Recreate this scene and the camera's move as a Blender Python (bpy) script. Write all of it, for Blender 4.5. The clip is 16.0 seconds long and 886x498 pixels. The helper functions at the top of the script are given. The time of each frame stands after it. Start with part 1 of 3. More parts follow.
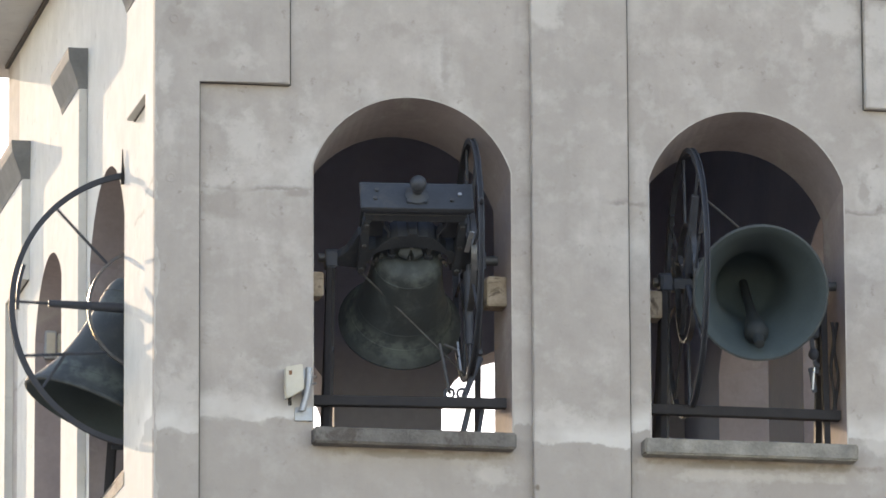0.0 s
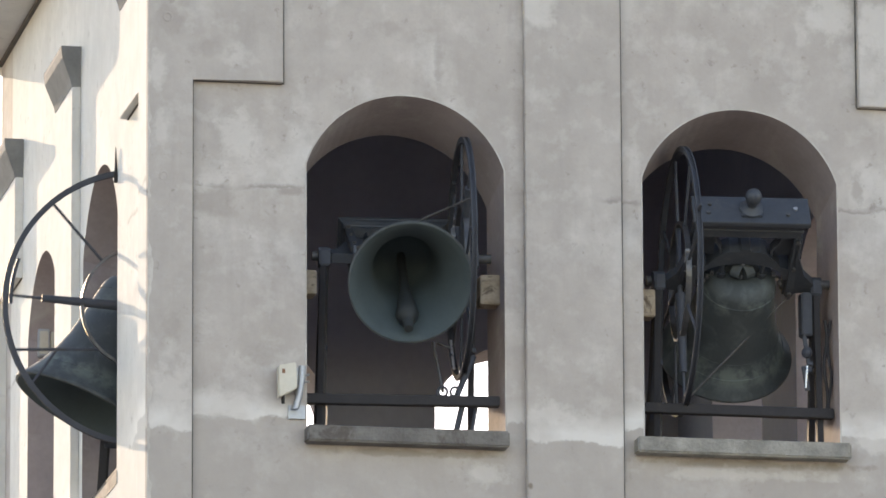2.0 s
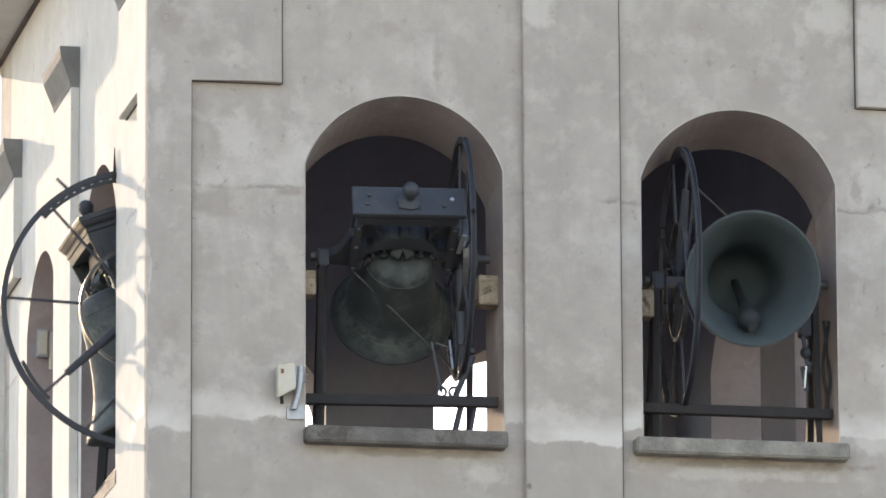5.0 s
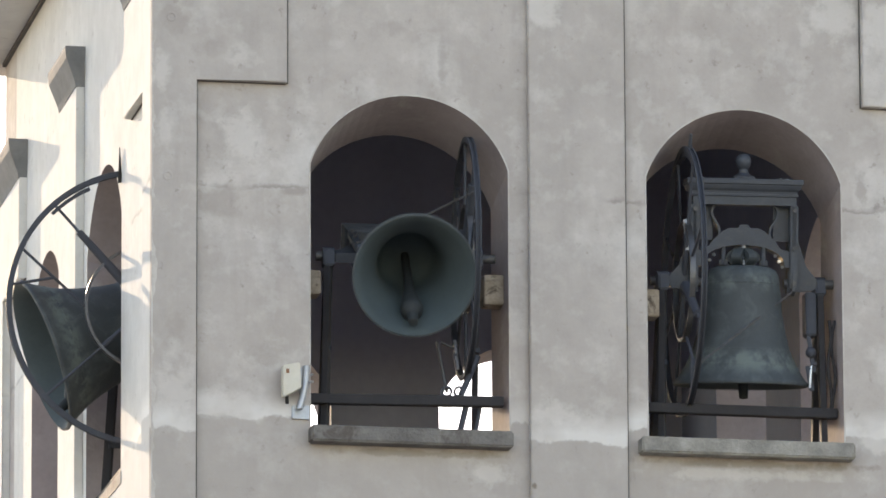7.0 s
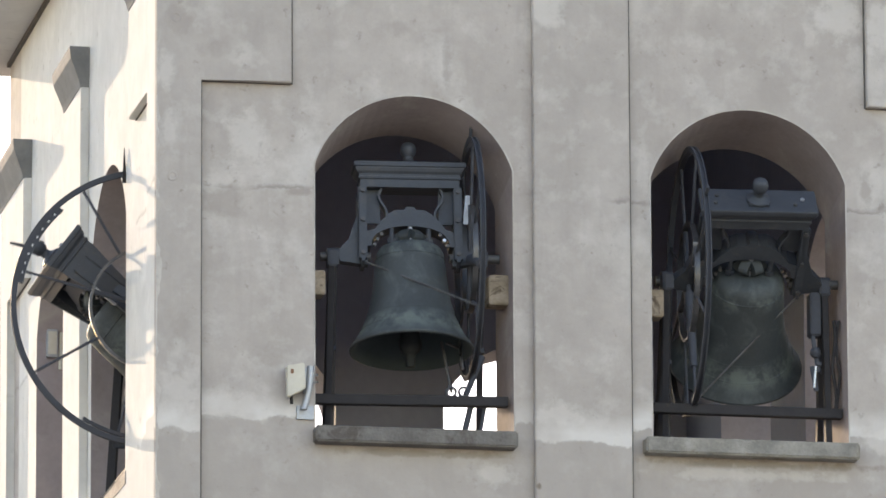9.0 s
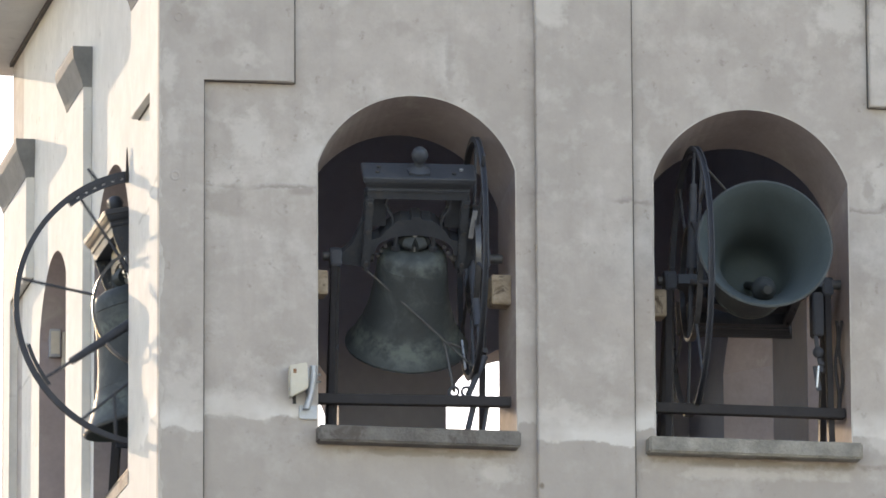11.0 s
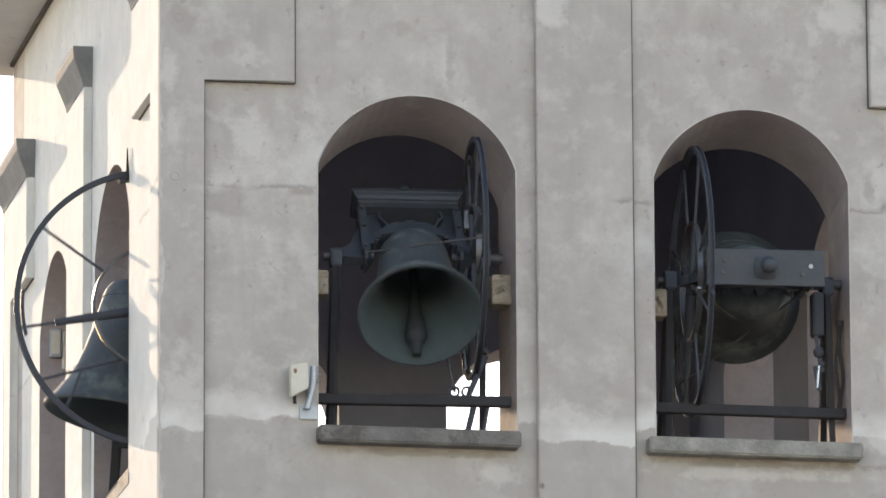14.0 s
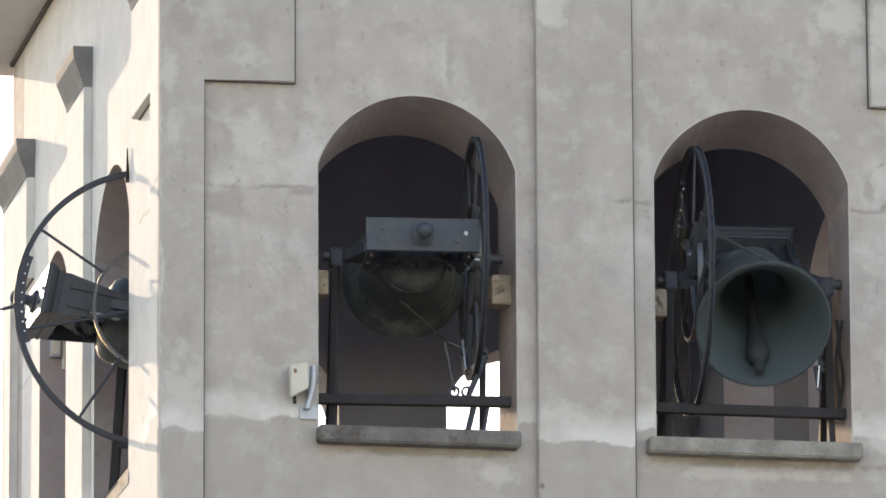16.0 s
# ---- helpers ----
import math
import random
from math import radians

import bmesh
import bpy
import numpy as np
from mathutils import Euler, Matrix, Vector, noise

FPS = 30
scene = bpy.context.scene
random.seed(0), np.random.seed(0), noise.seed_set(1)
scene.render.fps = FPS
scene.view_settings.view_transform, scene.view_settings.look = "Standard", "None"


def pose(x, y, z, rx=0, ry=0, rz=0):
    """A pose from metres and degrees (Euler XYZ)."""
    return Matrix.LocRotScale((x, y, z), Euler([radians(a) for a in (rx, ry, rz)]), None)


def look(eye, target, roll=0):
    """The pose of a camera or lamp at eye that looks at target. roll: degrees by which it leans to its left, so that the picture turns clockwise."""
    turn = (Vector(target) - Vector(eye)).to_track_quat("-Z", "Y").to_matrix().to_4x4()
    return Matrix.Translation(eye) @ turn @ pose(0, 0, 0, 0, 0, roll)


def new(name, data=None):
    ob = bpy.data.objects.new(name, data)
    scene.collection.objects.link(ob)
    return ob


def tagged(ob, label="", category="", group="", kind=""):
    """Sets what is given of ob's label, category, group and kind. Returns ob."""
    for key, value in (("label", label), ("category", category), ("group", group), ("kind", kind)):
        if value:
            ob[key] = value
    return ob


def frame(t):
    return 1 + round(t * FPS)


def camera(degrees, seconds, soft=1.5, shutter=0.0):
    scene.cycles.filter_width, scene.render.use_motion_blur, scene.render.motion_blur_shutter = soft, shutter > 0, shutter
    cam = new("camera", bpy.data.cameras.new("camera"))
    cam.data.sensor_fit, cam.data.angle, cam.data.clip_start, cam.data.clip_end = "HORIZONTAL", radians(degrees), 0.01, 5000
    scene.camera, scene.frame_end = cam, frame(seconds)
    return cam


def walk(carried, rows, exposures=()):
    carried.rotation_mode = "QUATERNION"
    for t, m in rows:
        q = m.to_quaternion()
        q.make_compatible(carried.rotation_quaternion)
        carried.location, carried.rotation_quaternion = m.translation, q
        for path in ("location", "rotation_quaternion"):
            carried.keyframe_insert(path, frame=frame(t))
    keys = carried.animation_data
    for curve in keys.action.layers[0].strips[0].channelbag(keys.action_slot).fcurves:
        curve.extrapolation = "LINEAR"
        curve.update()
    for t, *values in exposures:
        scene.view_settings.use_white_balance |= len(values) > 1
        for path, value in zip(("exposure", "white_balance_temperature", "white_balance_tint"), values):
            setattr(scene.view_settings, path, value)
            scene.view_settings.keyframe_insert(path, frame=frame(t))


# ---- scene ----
# The place: a square plastered bell tower seen from below through a long lens.
# x runs along its front wall, y into the tower, z up; H is the height of the belfry's reference line.
H = 14.8
EYE = Vector((-8.856, -55.507, H - 13.172))
WAY = Vector((0.18769, 0.95692, 0.22154))
AIM = EYE + WAY * 58.07
SIDE = Vector((WAY.y, -WAY.x, 0)).normalized()
RISE = SIDE.cross(WAY).normalized()

cam = camera(6.18, 16.0, soft=1.65, shutter=0.5)


def aim(dx, dy):
    return look(EYE, AIM - SIDE * dx * 0.004 + RISE * dy * 0.004, -0.28)


walk(cam, [(0.0, aim(-8.5, 3)), (0.5, aim(-12.5, 2)), (1.0, aim(-15, 2)), (1.5, aim(-18, 1)), (2.0, aim(-20.5, 0)),
           (2.5, aim(-22, 0)), (3.0, aim(-25, 0)), (3.5, aim(-26, 0)), (4.0, aim(-26, 1.7)), (4.4, aim(-25, 1)),
           (6.5, aim(-16, 0)), (7.0, aim(-13.5, 0)), (7.5, aim(-11.5, 0)), (8.0, aim(-9.5, -0.5)), (8.5, aim(-8, 0)),
           (9.0, aim(-5.5, 0.5)), (9.4, aim(-4, 0)), (11.3, aim(-0.3, 0)), (12.0, aim(0, 0)), (16.0, aim(0, 0))],
     exposures=[(0.0, 2.10, 7800, 22), (9.2, 2.10, 7800, 22), (11.3, 2.05, 7800, 22), (16.0, 2.05, 7800, 22)])

# ---- light: a low sun behind the tower, grazing its side wall ----
world = bpy.data.worlds.new("world")
scene.world = world
world.use_nodes = True
wn = world.node_tree
sky = wn.nodes.new("ShaderNodeTexSky")
sky.sky_type, sky.sun_disc = "NISHITA", False
sky.sun_elevation, sky.sun_rotation = radians(15), radians(-4.8)
sky.air_density, sky.dust_density = 1.0, 0.2
wn.links.new(sky.outputs[0], wn.nodes["Background"].inputs[0])
wn.nodes["Background"].inputs[1].default_value = 0.13
TO_SUN = Vector((-1.0, 11.9, 3.2)).normalized()
sun = new("sun", bpy.data.lights.new("sun", "SUN"))
sun.data.energy, sun.data.angle, sun.data.color = 1.55, radians(0.5), (1.0, 0.88, 0.67)
sun.rotation_mode = "QUATERNION"
sun.rotation_quaternion = TO_SUN.to_track_quat("Z", "Y")


# ---- materials ----
def material(name, colors, scale=3.0, rough=0.8, metal=0.0, bump=0.2, fine=40.0, spots=None, spot_scale=1.2, spot_cut=(0.55, 0.7), rough_var=0.15, spec=0.5):
    m = bpy.data.materials.new(name)
    m.use_nodes = True
    nt = m.node_tree
    n, l = nt.nodes, nt.links
    bs = n["Principled BSDF"]
    co = n.new("ShaderNodeTexCoord")
    big = n.new("ShaderNodeTexNoise")
    big.inputs["Scale"].default_value, big.inputs["Detail"].default_value, big.inputs["Roughness"].default_value = scale, 8, 0.62
    sm = n.new("ShaderNodeTexNoise")
    sm.inputs["Scale"].default_value, sm.inputs["Detail"].default_value = fine, 5
    l.new(co.outputs["Object"], big.inputs["Vector"])
    l.new(co.outputs["Object"], sm.inputs["Vector"])
    ramp = n.new("ShaderNodeValToRGB")
    ramp.color_ramp.elements[0].position, ramp.color_ramp.elements[1].position = 0.3, 0.7
    ramp.color_ramp.elements[0].color, ramp.color_ramp.elements[1].color = (*colors[0], 1), (*colors[1], 1)
    mixf = n.new("ShaderNodeMath")
    mixf.operation = "MULTIPLY_ADD"
    mixf.inputs[1].default_value = 0.25
    l.new(sm.outputs[0], mixf.inputs[0])
    sub = n.new("ShaderNodeMath")
    sub.operation = "SUBTRACT"
    sub.inputs[1].default_value = 0.125
    l.new(big.outputs[0], sub.inputs[0])
    l.new(sub.outputs[0], mixf.inputs[2])
    l.new(mixf.outputs[0], ramp.inputs[0])
    out = ramp.outputs[0]
    if spots:
        sp = n.new("ShaderNodeTexNoise")
        sp.inputs["Scale"].default_value, sp.inputs["Detail"].default_value, sp.inputs["Roughness"].default_value = spot_scale, 6, 0.7
        sp.inputs["Distortion"].default_value = 0.6
        l.new(co.outputs["Object"], sp.inputs["Vector"])
        mr = n.new("ShaderNodeMapRange")
        mr.inputs[1].default_value, mr.inputs[2].default_value = spot_cut
        l.new(sp.outputs[0], mr.inputs[0])
        mx = n.new("ShaderNodeMixRGB")
        mx.inputs[2].default_value = (*spots, 1)
        l.new(mr.outputs[0], mx.inputs[0])
        l.new(out, mx.inputs[1])
        out = mx.outputs[0]
    l.new(out, bs.inputs["Base Color"])
    rr = n.new("ShaderNodeMapRange")
    rr.inputs[3].default_value, rr.inputs[4].default_value = max(rough - rough_var, 0.02), min(rough + rough_var, 1)
    l.new(big.outputs[0], rr.inputs[0])
    l.new(rr.outputs[0], bs.inputs["Roughness"])
    bs.inputs["Metallic"].default_value = metal
    bs.inputs["Specular IOR Level"].default_value = spec
    bp = n.new("ShaderNodeBump")
    bp.inputs["Strength"].default_value, bp.inputs["Distance"].default_value = bump, 0.02
    l.new(mixf.outputs[0], bp.inputs["Height"])
    l.new(bp.outputs[0], bs.inputs["Normal"])
    return m


def plaster_material(name, dark, light, patch, joint=0.0, blotches=()):
    """Old lime plaster: cloudy tone, pale scrubbed patches, dark pits and rain streaks."""
    m = bpy.data.materials.new(name)
    m.use_nodes = True
    n, l = m.node_tree.nodes, m.node_tree.links
    bs = n["Principled BSDF"]
    co = n.new("ShaderNodeTexCoord")

    def tex(scale, detail, rough, stretch=(1, 1, 1), distort=0.0):
        mp = n.new("ShaderNodeMapping")
        mp.inputs["Scale"].default_value = stretch
        l.new(co.outputs["Object"], mp.inputs["Vector"])
        t = n.new("ShaderNodeTexNoise")
        t.inputs["Scale"].default_value, t.inputs["Detail"].default_value = scale, detail
        t.inputs["Roughness"].default_value, t.inputs["Distortion"].default_value = rough, distort
        l.new(mp.outputs[0], t.inputs["Vector"])
        return t.outputs[0]

    def span(value, lo, hi, a=0.0, b=1.0):
        r = n.new("ShaderNodeMapRange")
        for k, x in zip((1, 2, 3, 4), (lo, hi, a, b)):
            r.inputs[k].default_value = x
        l.new(value, r.inputs[0])
        return r.outputs[0]

    def over(base, fac, color):
        x = n.new("ShaderNodeMixRGB")
        l.new(fac, x.inputs[0])
        l.new(base, x.inputs[1])
        x.inputs[2].default_value = (*color, 1)
        return x.outputs[0]

    ramp = n.new("ShaderNodeValToRGB")
    ramp.color_ramp.elements[0].color, ramp.color_ramp.elements[1].color = (*dark, 1), (*light, 1)
    ramp.color_ramp.elements[0].position, ramp.color_ramp.elements[1].position = 0.32, 0.68
    l.new(tex(2.6, 11, 0.7), ramp.inputs[0])
    out = ramp.outputs[0]
    streak = tex(3.0, 6, 0.6, (3.0, 3.0, 0.35))
    out = over(out, span(streak, 0.52, 0.75, 0, 0.35), (dark[0] * 0.86, dark[1] * 0.85, dark[2] * 0.84))
    cloud = tex(0.7, 3, 0.5)
    out = over(out, span(cloud, 0.35, 0.65, 0.0, 0.4), (dark[0] * 0.94, dark[1] * 0.94, dark[2] * 0.95))
    out = over(out, span(tex(4.2, 9, 0.62), 0.53, 0.72, 0, 0.40), patch)
    out = over(out, span(tex(1.6, 10, 0.6), 0.55, 0.67, 0, 0.42), patch)
    out = over(out, span(tex(9, 5, 0.7), 0.62, 0.70, 0, 0.65), (dark[0] * 0.70, dark[1] * 0.68, dark[2] * 0.66))
    out = over(out, span(tex(45, 3, 0.6), 0.62, 0.75, 0, 0.35), (dark[0] * 0.75, dark[1] * 0.75, dark[2] * 0.75))
    # a pale worn band and the day joint under it
    sep = n.new("ShaderNodeSeparateXYZ")
    l.new(co.outputs["Object"], sep.inputs[0])
    wob = n.new("ShaderNodeMath")
    wob.operation = "MULTIPLY_ADD"
    wob.inputs[1].default_value = 0.22
    l.new(tex(2.6, 7, 0.7), wob.inputs[0])
    l.new(sep.outputs["Z"], wob.inputs[2])
    lower = span(wob.outputs[0], -1.455 + joint, -1.44 + joint)
    upper = span(wob.outputs[0], -1.39 + joint, -1.26 + joint, 1, 0)
    out = over(out, span(wob.outputs[0], -1.46 + joint, -1.44 + joint, 0.45, 0.0), (dark[0] * 0.9, dark[1] * 0.9, dark[2] * 0.9))
    mul = n.new("ShaderNodeMath")
    mul.operation = "MULTIPLY"
    l.new(lower, mul.inputs[0])
    l.new(upper, mul.inputs[1])
    mul2 = n.new("ShaderNodeMath")
    mul2.operation = "MULTIPLY"
    l.new(mul.outputs[0], mul2.inputs[0])
    l.new(span(tex(1.1, 4, 0.6), 0.38, 0.56, 0.1, 1.0), mul2.inputs[1])
    out = over(out, mul2.outputs[0], patch)
    seam_lo, seam_hi = span(wob.outputs[0], 0.19, 0.205), span(wob.outputs[0], 0.208, 0.24, 1, 0)
    for value, strength, color in ((seam_lo, 0.65, (dark[0] * 0.62, dark[1] * 0.61, dark[2] * 0.6)),):
        mm = n.new("ShaderNodeMath")
        mm.operation = "MULTIPLY"
        l.new(value, mm.inputs[0])
        l.new(seam_hi, mm.inputs[1])
        mk = n.new("ShaderNodeMath")
        mk.operation = "MULTIPLY"
        l.new(mm.outputs[0], mk.inputs[0])
        l.new(span(tex(1.7, 3, 0.6), 0.45, 0.6, 0.0, strength), mk.inputs[1])
        out = over(out, mk.outputs[0], color)
    # single scrubbed or stained places: (x, z, half width, half height, strength, colour)
    ragged = tex(7.5, 8, 0.66)
    for bx, bz, rx, rz, strength, color in blotches:
        mp = n.new("ShaderNodeMapping")
        mp.vector_type = "POINT"
        mp.inputs["Scale"].default_value = (1 / rx, 0.0, 1 / rz)
        mp.inputs["Location"].default_value = (-bx / rx, 0.0, -bz / rz)
        l.new(co.outputs["Object"], mp.inputs["Vector"])
        far = n.new("ShaderNodeVectorMath")
        far.operation = "LENGTH"
        l.new(mp.outputs[0], far.inputs[0])
        edge = n.new("ShaderNodeMath")
        edge.operation = "MULTIPLY_ADD"
        edge.inputs[1].default_value = 3.2
        l.new(ragged, edge.inputs[0])
        l.new(far.outputs["Value"], edge.inputs[2])
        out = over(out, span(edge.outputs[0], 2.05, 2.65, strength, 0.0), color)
    l.new(out, bs.inputs["Base Color"])
    bs.inputs["Roughness"].default_value = 0.93
    add = n.new("ShaderNodeMath")
    add.operation = "MULTIPLY_ADD"
    add.inputs[1].default_value = 0.3
    l.new(tex(30, 5, 0.6), add.inputs[0])
    l.new(tex(3.5, 6, 0.6), add.inputs[2])
    bp = n.new("ShaderNodeBump")
    bp.inputs["Strength"].default_value, bp.inputs["Distance"].default_value = 0.3, 0.010
    l.new(add.outputs[0], bp.inputs["Height"])
    l.new(bp.outputs[0], bs.inputs["Normal"])
    return m


PALE, SMUDGE, DIRT = (0.585, 0.555, 0.525), (0.30, 0.265, 0.24), (0.20, 0.165, 0.135)
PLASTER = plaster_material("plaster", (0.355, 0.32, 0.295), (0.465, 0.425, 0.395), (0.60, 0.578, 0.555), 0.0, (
    (0.64, 0.42, 0.17, 0.24, 0.46, PALE), (0.53, -1.50, 0.36, 0.10, 0.40, PALE), (2.42, -1.92, 0.17, 0.09, 0.43, PALE), (3.45, 1.52, 0.14, 0.22, 0.31, PALE),
    (4.98, 1.50, 0.20, 0.22, 0.50, PALE), (4.75, 1.38, 0.06, 0.10, 0.31, PALE), (5.28, -1.58, 0.22, 0.11, 0.53, PALE), (3.52, 0.35, 0.05, 0.30, 0.31, PALE),
    (0.48, -0.02, 0.22, 0.13, 0.5, SMUDGE), (1.04, 0.07, 0.10, 0.03, 0.8, SMUDGE), (2.10, 1.06, 0.04, 0.16, 0.6, SMUDGE), (0.85, -1.12, 0.12, 0.10, 0.5, SMUDGE),
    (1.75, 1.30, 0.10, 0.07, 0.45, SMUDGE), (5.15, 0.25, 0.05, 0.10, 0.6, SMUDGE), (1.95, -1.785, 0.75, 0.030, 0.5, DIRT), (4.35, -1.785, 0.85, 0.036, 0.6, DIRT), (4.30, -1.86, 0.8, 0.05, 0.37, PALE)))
PLASTER_RAISED = plaster_material("raised_plaster", (0.345, 0.312, 0.288), (0.455, 0.416, 0.387), (0.58, 0.555, 0.53), -0.11, (
    (2.80, 1.47, 0.16, 0.16, 0.53, PALE), (5.32, 1.42, 0.30, 0.28, 0.50, PALE), (5.40, 1.66, 0.25, 0.06, 0.6, SMUDGE), (2.88, -1.47, 0.20, 0.09, 0.43, PALE),
    (0.20, -1.42, 0.16, 0.26, 0.37, PALE), (0.08, 0.90, 0.06, 0.16, 0.43, PALE), (0.09, 0.45, 0.07, 0.16, 0.37, PALE), (0.60, 1.05, 0.18, 0.10, 0.34, PALE),
    (0.45, 1.08, 0.16, 0.09, 0.5, SMUDGE), (0.15, 1.28, 0.10, 0.14, 0.55, SMUDGE), (0.17, -0.95, 0.10, 0.14, 0.5, SMUDGE), (2.735, -2.0, 0.02, 0.03, 1.0, DIRT)))
# paler copy of the plaster: the side's brighter light put into its colour
LIT_PLASTER = plaster_material("lit_plaster", (0.55, 0.54, 0.515), (0.66, 0.65, 0.62), (0.72, 0.705, 0.675))
# darker brownish copy of the plaster, the reveals' shade put into its colour
SHADED_REVEAL = material("shaded_reveal", ((0.235, 0.199, 0.206), (0.335, 0.288, 0.293)), 2.2, 0.95, 0, 0.4, 25, (0.36, 0.335, 0.32), 2.6, (0.56, 0.72))
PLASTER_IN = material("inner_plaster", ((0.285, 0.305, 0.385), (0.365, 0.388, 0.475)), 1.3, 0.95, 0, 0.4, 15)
# inner plaster again for the east wall, darkened to hold its shade
DARK_IN = material("shaded_inner_plaster", ((0.17, 0.193, 0.27), (0.225, 0.25, 0.33)), 1.3, 0.95, 0, 0.4, 15)
STONE_PALE = material("pale_sill_stone", ((0.15, 0.142, 0.13), (0.31, 0.295, 0.265)), 6, 0.88, 0, 0.8, 45, (0.14, 0.115, 0.075), 3.5, (0.55, 0.66))
STONE = material("sill_stone", ((0.092, 0.085, 0.08), (0.19, 0.178, 0.166)), 6, 0.88, 0, 0.8, 45, (0.085, 0.072, 0.064), 4.5, (0.54, 0.64))
CAPSTONE = material("cap_stone", ((0.14, 0.14, 0.14), (0.22, 0.22, 0.215)), 4, 0.9, 0, 0.3, 40)
BRONZE = material("bronze", ((0.031, 0.039, 0.044), (0.051, 0.062, 0.068)), 5, 0.70, 0.08, 0.2, 50, (0.095, 0.116, 0.117), 5.5, (0.50, 0.80))
BRONZE_IN = material("dull_bronze", ((0.034, 0.051, 0.058), (0.052, 0.073, 0.080)), 4, 0.85, 0.0, 0.15, 40)
IRON = material("painted_iron", ((0.028, 0.034, 0.045), (0.046, 0.054, 0.067)), 5, 0.55, 0.15, 0.15, 40, (0.066, 0.066, 0.068), 6, (0.56, 0.72))
WORN = material("worn_iron", ((0.05, 0.052, 0.056), (0.12, 0.12, 0.125)), 7, 0.35, 0.6, 0.1, 40)
CLAPPER = material("clapper_iron", ((0.010, 0.014, 0.017), (0.019, 0.025, 0.028)), 9, 0.75, 0.0, 0.2, 50)
CREASE_SHADE = material("crease_shade", ((0.06, 0.055, 0.05), (0.13, 0.12, 0.11)), 9, 0.95, 0, 0.2, 60)
WHEEL = material("wheel_iron", ((0.034, 0.039, 0.051), (0.054, 0.060, 0.074)), 7, 0.65, 0.0, 0.1, 60, (0.055, 0.046, 0.042), 6, (0.60, 0.75), spec=0.3)
BEAM = material("black_iron", ((0.022, 0.021, 0.024), (0.037, 0.035, 0.038)), 7, 0.8, 0.0, 0.15, 60, (0.05, 0.042, 0.038), 6, (0.60, 0.75), spec=0.3)
STEEL = material("bright_steel", ((0.35, 0.35, 0.36), (0.5, 0.5, 0.5)), 12, 0.3, 1.0, 0.05, 80)
WOOD = material("pale_wood", ((0.20, 0.15, 0.10), (0.40, 0.33, 0.26)), 9, 0.85, 0, 0.3, 50, (0.11, 0.08, 0.055), 11, (0.54, 0.64))
CREAM = material("cream_plastic", ((0.47, 0.44, 0.37), (0.56, 0.53, 0.46)), 6, 0.5, 0, 0.05, 40)
DULL = material("dull_steel", ((0.05, 0.05, 0.052), (0.11, 0.11, 0.112)), 12, 0.55, 0.5, 0.05, 80)
RUST = material("dark_rust", ((0.016, 0.016, 0.016), (0.034, 0.03, 0.028)), 8, 0.8, 0.2, 0.2, 60)
ZINC = material("zinc", ((0.30, 0.32, 0.35), (0.42, 0.44, 0.47)), 10, 0.5, 0.6, 0.05, 50)
LABEL = material("label_brown", ((0.16, 0.07, 0.03), (0.22, 0.10, 0.05)), 20, 0.6, 0, 0.0)
TIMBER = material("dark_timber", ((0.07, 0.05, 0.038), (0.12, 0.09, 0.07)), 4, 0.9, 0, 0.3, 40)
GROUND = material("ground", ((0.195, 0.172, 0.142), (0.275, 0.246, 0.208)), 0.3, 0.95, 0, 0.2, 8)
TILE = material("roof_tile", ((0.22, 0.10, 0.06), (0.32, 0.16, 0.10)), 3, 0.9, 0, 0.2, 30)



def verdigris(m, color, bands):
    """Pale green corrosion in uneven belts round a bell, at heights along its axis."""
    n, l = m.node_tree.nodes, m.node_tree.links
    bs = n["Principled BSDF"]
    base = bs.inputs["Base Color"].links[0].from_socket
    co = n.new("ShaderNodeTexCoord")
    sep = n.new("ShaderNodeSeparateXYZ")
    l.new(co.outputs["Object"], sep.inputs[0])
    t = n.new("ShaderNodeTexNoise")
    t.inputs["Scale"].default_value, t.inputs["Detail"].default_value, t.inputs["Roughness"].default_value = 9, 8, 0.68
    l.new(co.outputs["Object"], t.inputs["Vector"])
    for lo, hi, cut in bands:
        a = n.new("ShaderNodeMapRange")
        a.interpolation_type = "SMOOTHSTEP"
        a.inputs[1].default_value, a.inputs[2].default_value = lo - 0.05, lo + 0.05
        b = n.new("ShaderNodeMapRange")
        b.interpolation_type = "SMOOTHSTEP"
        b.inputs[1].default_value, b.inputs[2].default_value = hi + 0.05, hi - 0.05
        c = n.new("ShaderNodeMapRange")
        c.inputs[1].default_value, c.inputs[2].default_value, c.inputs[4].default_value = cut, cut + 0.16, 0.8
        l.new(sep.outputs["Z"], a.inputs[0])
        l.new(sep.outputs["Z"], b.inputs[0])
        l.new(t.outputs[0], c.inputs[0])
        p, q = n.new("ShaderNodeMath"), n.new("ShaderNodeMath")
        p.operation = q.operation = "MULTIPLY"
        l.new(a.outputs[0], p.inputs[0])
        l.new(b.outputs[0], p.inputs[1])
        l.new(p.outputs[0], q.inputs[0])
        l.new(c.outputs[0], q.inputs[1])
        x = n.new("ShaderNodeMixRGB")
        x.inputs[2].default_value = (*color, 1)
        l.new(q.outputs[0], x.inputs[0])
        l.new(base, x.inputs[1])
        base = x.outputs[0]
    l.new(base, bs.inputs["Base Color"])


verdigris(BRONZE, (0.115, 0.143, 0.135), ((-0.64, -0.50, 0.42), (-0.05, 0.05, 0.46)))


